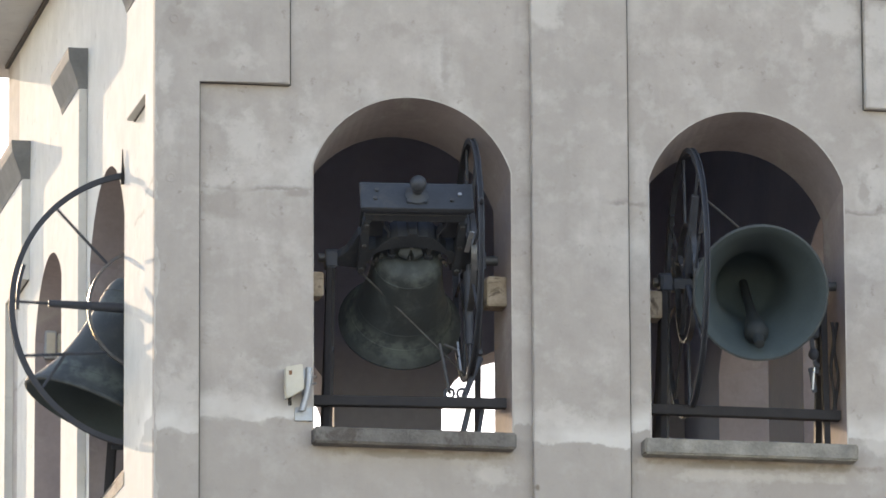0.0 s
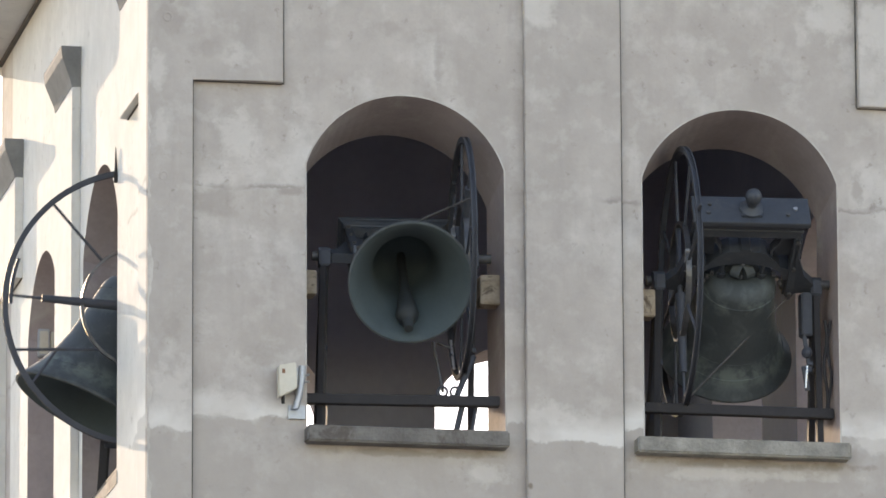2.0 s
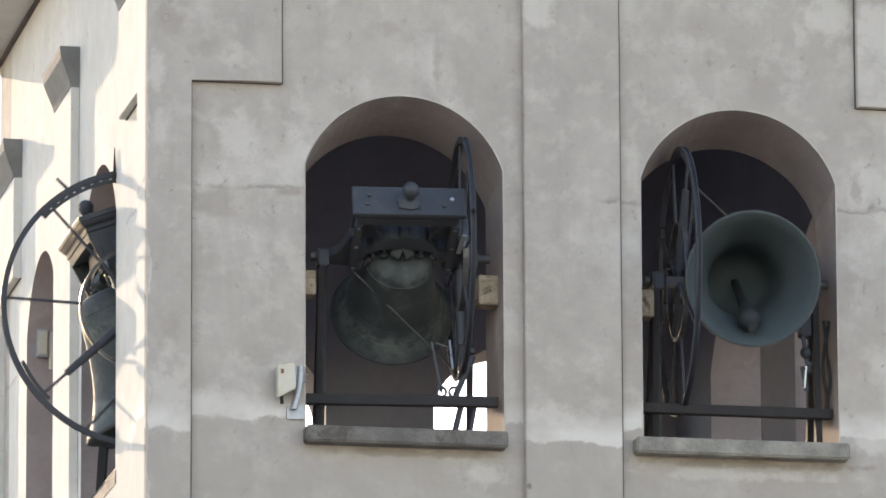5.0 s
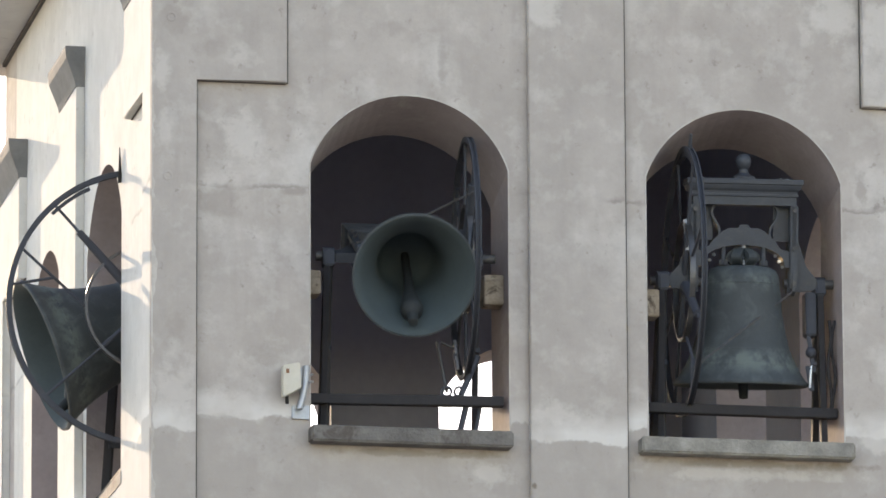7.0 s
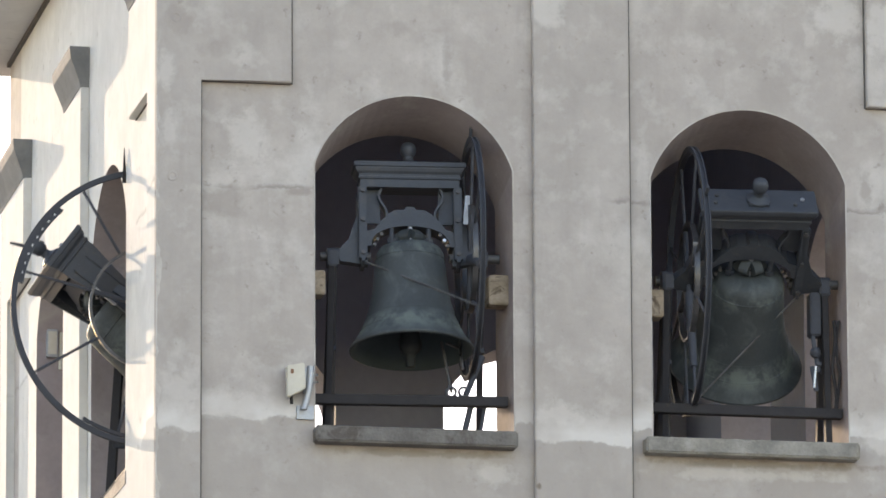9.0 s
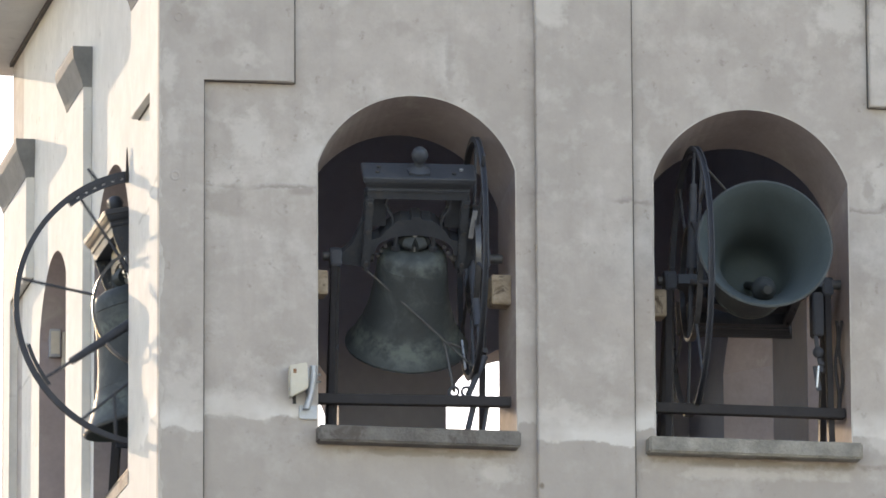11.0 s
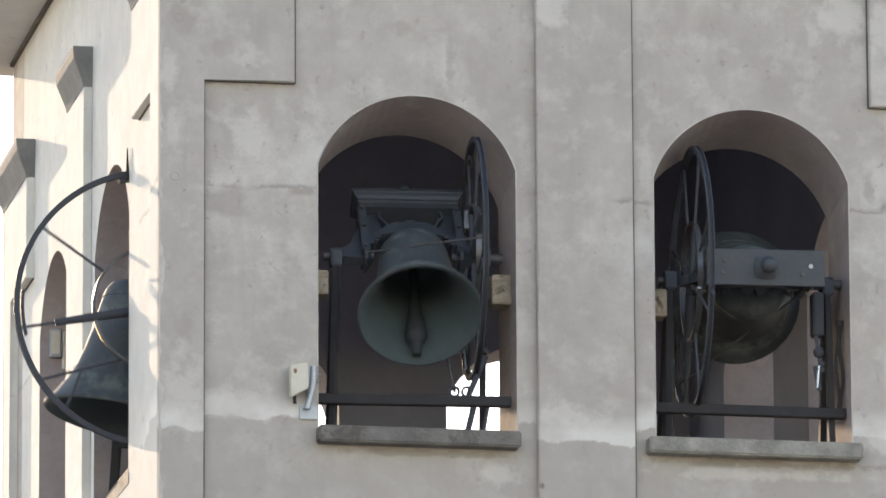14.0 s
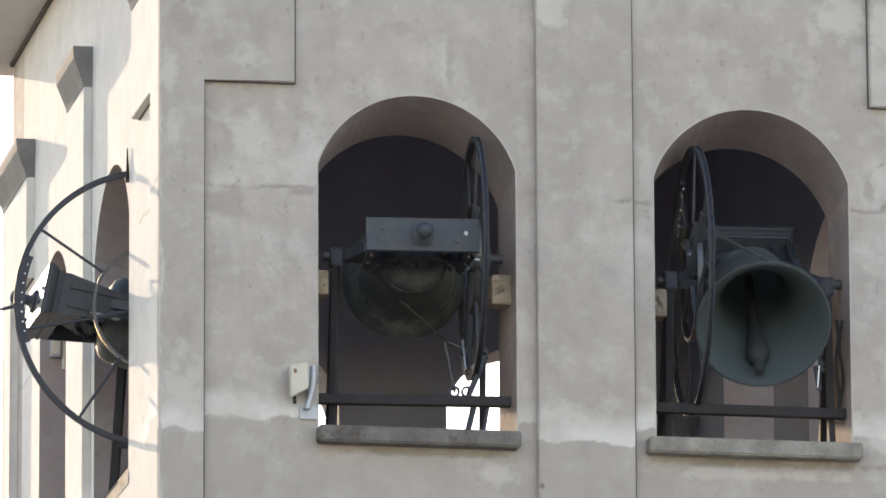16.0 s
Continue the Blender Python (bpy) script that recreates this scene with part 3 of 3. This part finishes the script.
        pts = [(s * (bh * 0.52 + 0.022 * math.sin(k / 12 * math.pi * 2) - 0.03 * (k / 12) ** 3), z0 + (z1 - z0) * k / 12) for k in range(13)]
        band(bm, pts, -0.055, 0.02, 0.016, "y")
        part("curved_bracket", bm, IRON, root)
        bm = bmesh.new()
        rod(bm, (s * (bh - 0.12), 0, 0), (s * (bh + 0.24), 0, 0), 0.034, None, 16)
        part("axle", bm, DULL, root, "turned steel axle stub")
        for yy in (-0.06, 0.06):
            for zz in (0.0, 0.25, beam_z - 0.22):
                bm = bmesh.new()
                rod(bm, (s * (bh - 0.06), yy * 1.45, zz), (s * (bh - 0.06), yy * 1.9, zz), 0.017, None, 6)
                part("bolt", bm, DULL, root)
    # yoke over the crown: a flat-topped casting with an arched underside
    zc = top + 0.40 * R
    bm = bmesh.new()
    hw = bh - 0.05
    upper = [(-1.0, -0.09), (-0.72, -0.06), (-0.60, 0.0), (-0.42, 0.06), (-0.30, 0.085), (-0.12, 0.085), (-0.08, 0.11), (0.08, 0.11), (0.12, 0.085), (0.30, 0.085), (0.42, 0.06), (0.60, 0.0), (0.72, -0.06), (1.0, -0.09)]
    lower = [(0.80 * math.cos(math.pi * k / 16), -0.19 + 0.155 * math.sin(math.pi * k / 16) ** 0.8) for k in range(17)]
    outline = [(x * hw, zc + z) for x, z in upper] + [(hw, zc - 0.19)] + [(x * hw, zc + z) for x, z in lower] + [(-hw, zc - 0.19)]
    near = [bm.verts.new((x, -0.075, z)) for x, z in outline]
    far = [bm.verts.new((x, 0.075, z)) for x, z in outline]
    bm.faces.new(near)
    bm.faces.new(far[::-1])
    for i in range(len(near)):
        k = (i + 1) % len(near)
        bm.faces.new((near[i], near[k], far[k], far[i]))
    part("yoke", bm, IRON, root, "flat-topped cast iron yoke over the bell crown")
    for xx in (-0.15, 0.0, 0.15):
        bm = bmesh.new()
        rod(bm, (xx * R * 2, -0.05, top + 0.01), (xx * R * 2, -0.05, zc + 0.02), 0.017)
        rod(bm, (xx * R * 2, -0.05, top + 0.015), (xx * R * 2, -0.05, top + 0.05), 0.034, None, 6)
        part("hanger_bolt", bm, ZINC if xx == 0 else IRON, root)
    # bright clamp screws at the yoke's ends
    for s in (-1, 1):
        for k, (x, z) in enumerate(((0.60, -0.11), (0.68, -0.15), (0.74, -0.19))):
            bm = bmesh.new()
            rod(bm, (s * x * hw, -0.078, zc + z), (s * x * hw, -0.108, zc + z), 0.013, None, 8)
            part("clamp_screw", bm, STEEL if k == 1 and s > 0 else DULL, root)
    # a pale lever on the cheek beside the wheel
    bm = bmesh.new()
    sx = math.copysign(1, wheel_x)
    bar(bm, (sx * (bh - 0.01), -0.11, 0.22), (sx * (bh + 0.01), -0.11, 0.44), 0.035, 0.016)
    part("lever", bm, ZINC, root, "pale zinc lever")
    # the rope wheel
    wheel = new("wheel")
    wheel.parent = root
    wheel.location = (wheel_x, 0, 0)
    bm = bmesh.new()
    band(bm, ring_pts(wheel_r, 96), -0.02, -0.012, 0.04, "x", True)
    band(bm, ring_pts(wheel_r, 96), 0.012, 0.02, 0.04, "x", True)
    band(bm, ring_pts(wheel_r - 0.02, 96), -0.014, 0.014, 0.018, "x", True)
    part("rim", bm, WHEEL, wheel, "grooved dark iron wheel rim")
    bm = bmesh.new()
    inner = 0.445 * wheel_r
    band(bm, ring_pts(inner, 64), -0.02, 0.02, 0.022, "x", True)
    part("inner_ring", bm, WORN, wheel, "inner ring worn bright in places")
    for k in range(8):
        a = radians(22.5 + 45 * k)
        bm = bmesh.new()
        if k == 5:
            continue
        rod(bm, (0, (inner - 0.02) * math.cos(a), (inner - 0.02) * math.sin(a)), (0, (wheel_r - 0.03) * math.cos(a), (wheel_r - 0.03) * math.sin(a)), 0.011, None, 8)
        part("spoke", bm, WHEEL, wheel)
        if k % 2 == 0:
            bm = bmesh.new()
            rod(bm, (0, 0, 0), (0, (inner - 0.01) * math.cos(a), (inner - 0.01) * math.sin(a)), 0.02, None, 8)
            part("inner_spoke", bm, WHEEL, wheel)
    # two slanting stays in place of one spoke
    def on_wheel(r, deg):
        return Vector((0, r * math.cos(radians(deg)), r * math.sin(radians(deg))))

    p, q = on_wheel(wheel_r - 0.03, 226), on_wheel(inner - 0.01, 251)
    for a, b in ((p, q), (on_wheel(wheel_r - 0.03, 242), (p + q) / 2)):
        bm = bmesh.new()
        rod(bm, a, b, 0.011, None, 8)
        part("stay", bm, WHEEL, wheel)
    for k in range(8):
        a = radians(84 + 4.2 * k)
        bm = bmesh.new()
        rod(bm, (0.014, (wheel_r - 0.055) * math.cos(a), (wheel_r - 0.055) * math.sin(a)), (0.026, (wheel_r - 0.055) * math.cos(a), (wheel_r - 0.055) * math.sin(a)), 0.0065, None, 6)
        part("rim_bolt", bm, STEEL, wheel)
    bm = bmesh.new()
    band(bm, ring_pts(wheel_r - 0.018, 16, radians(80), radians(118)), -0.014, 0.014, 0.06, "x")
    part("rim_plate", bm, WHEEL, wheel)
    bm = bmesh.new()
    band(bm, ring_pts(wheel_r - 0.05, 8, radians(186), radians(206)), -0.012, 0.012, 0.025, "x")
    part("rim_plate", bm, WHEEL, wheel)
    bm = bmesh.new()
    a = radians(102)
    rod(bm, (0, (wheel_r - 0.03) * math.cos(a), (wheel_r - 0.03) * math.sin(a)), (0, (wheel_r + 0.10) * math.cos(a + 0.03), (wheel_r + 0.10) * math.sin(a + 0.03)), 0.016, 0.010)
    part("rope_lug", bm, WHEEL, wheel)
    bm = bmesh.new()
    a = radians(202.5)
    rod(bm, (0, 0.10 * wheel_r * math.cos(a), 0.10 * wheel_r * math.sin(a)), (0, 0.72 * wheel_r * math.cos(a), 0.72 * wheel_r * math.sin(a)), 0.040, 0.026, 14)
    part("damper", bm, WHEEL, wheel, "", True)
    # a lever and turnbuckle rod from the cheek to the wheel
    if wheel_r < 1:
        bm = bmesh.new()
        rod(bm, (-math.copysign(bh - 0.05, wheel_x), -0.07, -0.05), (wheel_x, -0.68 * wheel_r, -0.65 * wheel_r), 0.008)
        part("tie_rod", bm, DULL, root, "thin pale tie rod")
    # clapper
    clap = new("clapper")
    clap.parent = root
    clap.location = (0, 0, top - 0.12 * R)
    bm = bmesh.new()
    lathe(bm, [(0.0, 0.02), (0.03, 0.02), (0.03, -0.3 * R), (0.035, -0.9 * R), (0.05, -1.05 * R), (0.10 * R + 0.03, -1.36 * R), (0.12 * R + 0.03, -1.46 * R), (0.10 * R + 0.03, -1.56 * R), (0.04, -1.64 * R), (0.032, -1.84 * R), (0.0, -1.86 * R)], 20)
    part("clapper_shaft", bm, CLAPPER, clap, "forged iron clapper with a ball end", True)
    return root, clap


BELLS = (
    (church_bell(0.442, 0.70, 0.40, 0.69, 0.815, 0.12, 0.43, 0.87, "bronze bell under a dark iron headstock with rope wheel"), (1.882, 0.35, H - 0.312), -5),
    (church_bell(0.485, 0.74, 0.42, 0.74, 0.87, 0.13, -0.42, 0.97, "larger bronze bell under a dark iron headstock, wheel beside it"), (4.335, 0.35, H - 0.402), -4),
    (church_bell(0.575, 0.725, 0.50, 0.80, 0.93, 0.19, 0.62, 1.03, "largest bronze bell swinging out of the sunlit side wall"), (0.267, 2.49, H - 0.41), -90),
)


# ---- bell stands ----
def stand(at, halves, low, name_label, slim=False):
    """Bearing stands and the beams that carry them, inside the opening; the front of the wall lies at y = -0.25."""
    foot = H + SILL - at.translation.z
    root = thing("bell_frame", at, name_label, "bell frame", "iron bell frames")
    for s in (-1, 1):
        x = -halves[0] if s < 0 else halves[1]
        bearing = new("bearing")
        bearing.parent = root
        bm = bmesh.new()
        box(bm, x - 0.04, x + 0.04, -0.08, 0.08, -0.085, 0.03, 0.012)
        part("bearing_foot", bm, WHEEL, bearing)
        bm = bmesh.new()
        rod(bm, (x - 0.042, 0, 0.0), (x + 0.042, 0, 0.0), 0.062, None, 20)
        part("bearing_cap", bm, WHEEL, bearing, "", True)
        for y0, y1, w in ((-0.03, -0.10, 0.065), (0.03, 0.20, 0.065)) if not (slim and s > 0) else ((0.03, 0.20, 0.028),):
            bm = bmesh.new()
            bar(bm, (x, y0, -0.06), (x - (0.035 if s < 0 else 0), y1, foot), w, 0.045)
            part("stand_leg", bm, BEAM, root)
        bm = bmesh.new()
        bar(bm, (x, -0.08, low * 0.66), (x, 0.14, low * 0.66), 0.035, 0.03)
        part("stand_brace", bm, WHEEL, root)
    for yy in (-0.13,):
        bm = bmesh.new()
        box(bm, -0.70, 0.70, yy - 0.04, yy + 0.04, low - 0.07, low, 0.004)
        part("cross_beam", bm, BEAM, root)
    return root


frame_a = stand(pose(1.86, 0.35, H - 0.312, 0, 0, -5), (0.53, 0.53), -1.03, "dark painted iron bell frame standing in the arch", True)
frame_b = stand(pose(4.288, 0.35, H - 0.402), (0.54, 0.61), -0.93, "dark painted iron bell frame standing in the arch")
stand(pose(0.267, 2.49, H - 0.41, 0, 0, -90), (0.665, 0.665), -1.155, "dark painted iron bell frame standing in the arch")


def wood_block(x0, x1, z0, z1, label="pale wooden bearing block built into the arch jamb"):
    bm = bmesh.new()
    box(bm, x0, x1, 0.22, 0.40, z0, z1, 0.008)
    ob = new("wooden_block", mesh_of("wooden_block", bm, WOOD))
    ob.location = (0, 0, H)
    tagged(ob, label, "block", "wooden blocks")


wood_block(2.43, 2.575, -0.655, -0.44)
wood_block(1.14, 1.25, -0.63, -0.455)
wood_block(3.57, 3.70, -0.70, -0.50)

# the drive under the wheel: rods, a spring and a linkage plate with two eyes
for a, b, r, mat in (((0.24, -0.05, -0.62), (0.30, -0.14, -1.00), 0.011, DULL), ((0.53, -0.05, -0.72), (0.40, -0.14, -1.02), 0.022, WHEEL),
                     ((0.44, -0.10, -1.09), (0.385, -0.10, -1.32), 0.022, WHEEL), ((0.54, -0.10, -1.09), (0.50, -0.10, -1.32), 0.014, WHEEL),
                     ((0.37, -0.02, -0.60), (0.385, -0.08, -0.82), 0.010, STEEL), ((0.27, -0.03, -0.62), (0.37, -0.03, -0.66), 0.010, DULL)):
    bm = bmesh.new()
    rod(bm, a, b, r)
    part("strut", bm, mat, frame_a)
for x in (0.295, 0.385):
    bm = bmesh.new()
    lathe(bm, [(0.026, -0.012), (0.042, -0.012), (0.042, 0.012), (0.026, 0.012), (0.026, -0.012)], 20, Matrix.Translation((x, -0.15, -1.0)) @ Matrix.Rotation(radians(90), 4, "X"))
    part("eye", bm, WHEEL, frame_a, "", True)
bm = bmesh.new()
box(bm, 0.24, 0.46, -0.165, -0.09, -1.07, -1.035, 0.005)
part("linkage_plate", bm, WHEEL, frame_a)
bm = bmesh.new()
bar(bm, (0.50, -0.12, -0.40), (0.54, -0.12, -0.66), 0.03, 0.02)
part("striker_arm", bm, WHEEL, frame_b)
bm = bmesh.new()
lathe(bm, [(0.0, 0.04), (0.022, 0.036), (0.036, 0.018), (0.04, 0.0), (0.036, -0.018), (0.022, -0.036), (0.0, -0.04)], 16, Matrix.Translation((0.515, -0.13, -0.52)))
part("striker_head", bm, WHEEL, frame_b, "", True)
bm = bmesh.new()
rod(bm, (0.515, -0.14, -0.62), (0.50, -0.14, -0.78), 0.011)
part("spring", bm, STEEL, frame_b, "bright return spring")
bm = bmesh.new()
box(bm, 0.50, 0.58, -0.06, 0.06, -0.38, -0.06, 0.01)
part("guard_plate", bm, WHEEL, frame_b)

for x0, phase, r in ((0.655, 0.0, 0.013), (0.682, 2.1, 0.011)):
    bm = bmesh.new()
    tube(bm, [Vector((x0 + 0.012 * math.sin(phase + k * 0.65), -0.12, -0.28 - 0.047 * k)) for k in range(15)], r)
    part("cable", bm, BEAM, frame_b)
bm = bmesh.new()
bar(bm, (0.49, -0.13, -0.62), (0.52, -0.13, -0.80), 0.034, 0.022)
bar(bm, (0.515, -0.13, -0.60), (0.56, -0.13, -0.60), 0.026, 0.02)
part("striker_lever", bm, WHEEL, frame_b)

hook = thing("iron_hook", pose(0.0, 1.80, H + 0.40), "dark pointed iron hook fixed beside the side arch", "hook")
bm = bmesh.new()
rod(bm, (0.055, 0.0, 0.10), (0.052, 0.0, 0.36), 0.016, 0.003, 8)
part("spike", bm, RUST, hook)
bm = bmesh.new()
box(bm, 0.04, 0.075, -0.02, 0.02, 0.12, 0.17, 0.004)
part("wall_plate", bm, RUST, hook)

sw = thing("switch_box", pose(0, 0, H), "small grey electric switch box in the arch with a pale rod for sunlight", "switch box")
bm = bmesh.new()
box(bm, 0.135, 0.225, 6.20, 6.265, 0.14, 0.36, 0.006)
part("housing", bm, ZINC, sw)
bm = bmesh.new()
box(bm, 0.145, 0.212, 6.192, 6.199, 0.16, 0.34, 0.002)
part("cover", bm, CREAM, sw, "pale front cover")
# pale rod added for a sunlit strip on the jamb, light put into colour
bm = bmesh.new()
rod(bm, (0.25, 6.235, 0.05), (0.25, 6.235, 0.37), 0.018)
part("conduit", bm, CREAM, sw)


# ---- the junction box beside the arch ----
jb = thing("junction_box", pose(0.998, REC, H - 1.31), "cream junction box on a grey zinc bracket by the arch", "junction box")
bm = bmesh.new()
corners = ((-0.074, 0.098), (0.050, 0.124), (0.060, -0.060), (-0.070, -0.132))
near = [bm.verts.new((x, -0.13, z)) for x, z in corners]
far = [bm.verts.new((x, -0.045, z)) for x, z in corners]
bm.faces.new(near)
bm.faces.new(far[::-1])
for i in range(4):
    bm.faces.new((near[i], near[(i + 1) % 4], far[(i + 1) % 4], far[i]))
bmesh.ops.bevel(bm, geom=list(bm.edges), offset=0.007, segments=2, affect="EDGES")
part("housing", bm, CREAM, jb, "weathered cream plastic housing")
bm = bmesh.new()
box(bm, -0.050, -0.028, -0.133, -0.128, 0.040, 0.072, 0.0)
part("sticker", bm, LABEL, jb, "small brown warning sticker")
bm = bmesh.new()
box(bm, 0.012, 0.135, -0.02, 0.004, -0.262, -0.165, 0.003)
box(bm, 0.062, 0.115, -0.05, 0.004, -0.08, 0.10, 0.003)
part("bracket", bm, ZINC, jb, "bent zinc bracket plate")
bm = bmesh.new()
tube(bm, [Vector((0.105 - 0.05 * (k / 8) ** 2, -0.06, 0.11 - 0.31 * k / 8)) for k in range(9)], 0.025, 12)
part("conduit", bm, ZINC, jb, "curved grey conduit", True)
for dz in (0.045, -0.005):
    bm = bmesh.new()
    rod(bm, (0.115, -0.05, dz), (0.15, -0.085, dz), 0.009, None, 8)
    part("screw", bm, STEEL, jb)
bm = bmesh.new()
rod(bm, (-0.035, -0.07, -0.105), (-0.03, -0.06, -0.165), 0.013, None, 8)
part("cable_gland", bm, RUST, jb)


# ---- the ringing ----
SWING_A = ((0, -62), (0.25, -65), (0.5, -63), (0.75, -49), (1.0, -24), (1.25, -3), (1.5, 17), (1.75, 42), (2.0, 63), (2.25, 75), (2.5, 85), (2.75, 86), (3.0, 78), (3.25, 67), (3.5, 49),
           (3.75, 22), (4.0, -9), (4.2, -23), (4.6, -48), (5.0, -67), (5.2, -70), (5.5, -65), (6.0, -29), (6.3, -1), (6.5, 17), (6.75, 42), (7.0, 67), (7.25, 84), (7.5, 92), (7.75, 95), (8.0, 89),
           (8.25, 78), (8.5, 59), (8.75, 35), (9.0, 7), (9.2, -9), (9.6, -45), (10.0, -70), (10.3, -76), (10.6, -70), (11.0, -40), (11.3, -20), (11.5, -5), (11.75, 22), (12.0, 53),
           (12.25, 74), (12.5, 90), (12.75, 97), (13.0, 98), (13.25, 94), (13.5, 84), (13.75, 65), (14.0, 42), (14.25, 15), (14.5, -17), (14.75, -50), (15.0, -79), (15.25, -91), (15.6, -97), (16.0, -89))
SWING_B = ((0, 73), (0.25, 66), (0.5, 58), (0.75, 42), (1.0, 22), (1.25, 6), (1.5, -13), (1.75, -37), (2.0, -58), (2.25, -64), (2.5, -70), (2.75, -66), (3.0, -52), (3.25, -42), (3.5, -29),
           (3.75, -10), (4.0, 13), (4.2, 28), (4.6, 56), (5.0, 80), (5.4, 90), (5.7, 86), (6.0, 72), (6.3, 52), (6.5, 35), (6.75, 14), (7.0, -9), (7.25, -38), (7.5, -61), (7.75, -72), (8.0, -78),
           (8.25, -81), (8.5, -78), (8.75, -65), (9.0, -50), (9.2, -36), (9.6, 0), (10.0, 42), (10.4, 76), (10.8, 96), (11.1, 100), (11.3, 97), (11.5, 92), (11.75, 82), (12.0, 64),
           (12.25, 44), (12.5, 18), (12.75, -8), (13.0, -36), (13.25, -60), (13.5, -77), (13.75, -88), (14.0, -94), (14.25, -91), (14.5, -85), (14.75, -70), (15.0, -50), (15.25, -26), (15.5, 0), (15.75, 28), (16.0, 54))
SWING_C = ((0, 24), (0.25, 39), (0.5, 50), (0.75, 56), (1.0, 58), (1.25, 57), (1.5, 53), (1.75, 41), (2.0, 26), (2.25, 13), (2.5, -1), (2.75, -18), (3.0, -34), (3.25, -44), (3.5, -52),
           (3.75, -57), (4.0, -58), (4.2, -56), (4.6, -42), (5.0, -20), (5.4, 10), (5.8, 41), (6.2, 63), (6.5, 71), (6.75, 73), (7.0, 70), (7.25, 62), (7.5, 52), (7.75, 36), (8.0, 17), (8.25, -1),
           (8.5, -20), (8.75, -37), (9.0, -53), (9.2, -62), (9.7, -72), (10.2, -62), (10.7, -34), (11.0, -12), (11.3, 12), (11.6, 40), (12.0, 68), (12.25, 77), (12.5, 83), (12.75, 83),
           (13.0, 77), (13.25, 66), (13.5, 54), (13.75, 34), (14.0, 12), (14.25, -9), (14.5, -28), (14.75, -47), (15.0, -62), (15.25, -72), (15.5, -79), (15.75, -81), (16.0, -79))


def motions():
    for ((root, clap), (x, y, z), turn), swing in zip(BELLS, (SWING_A, SWING_B, SWING_C)):
        walk(root, [(t, pose(x, y, z, -a, 0, turn)) for t, a in swing])
        walk(clap, [(t, Matrix.Translation(clap.location) @ Matrix.Rotation(radians(max(-24, min(24, a))), 4, "X")) for t, a in swing])


motions()
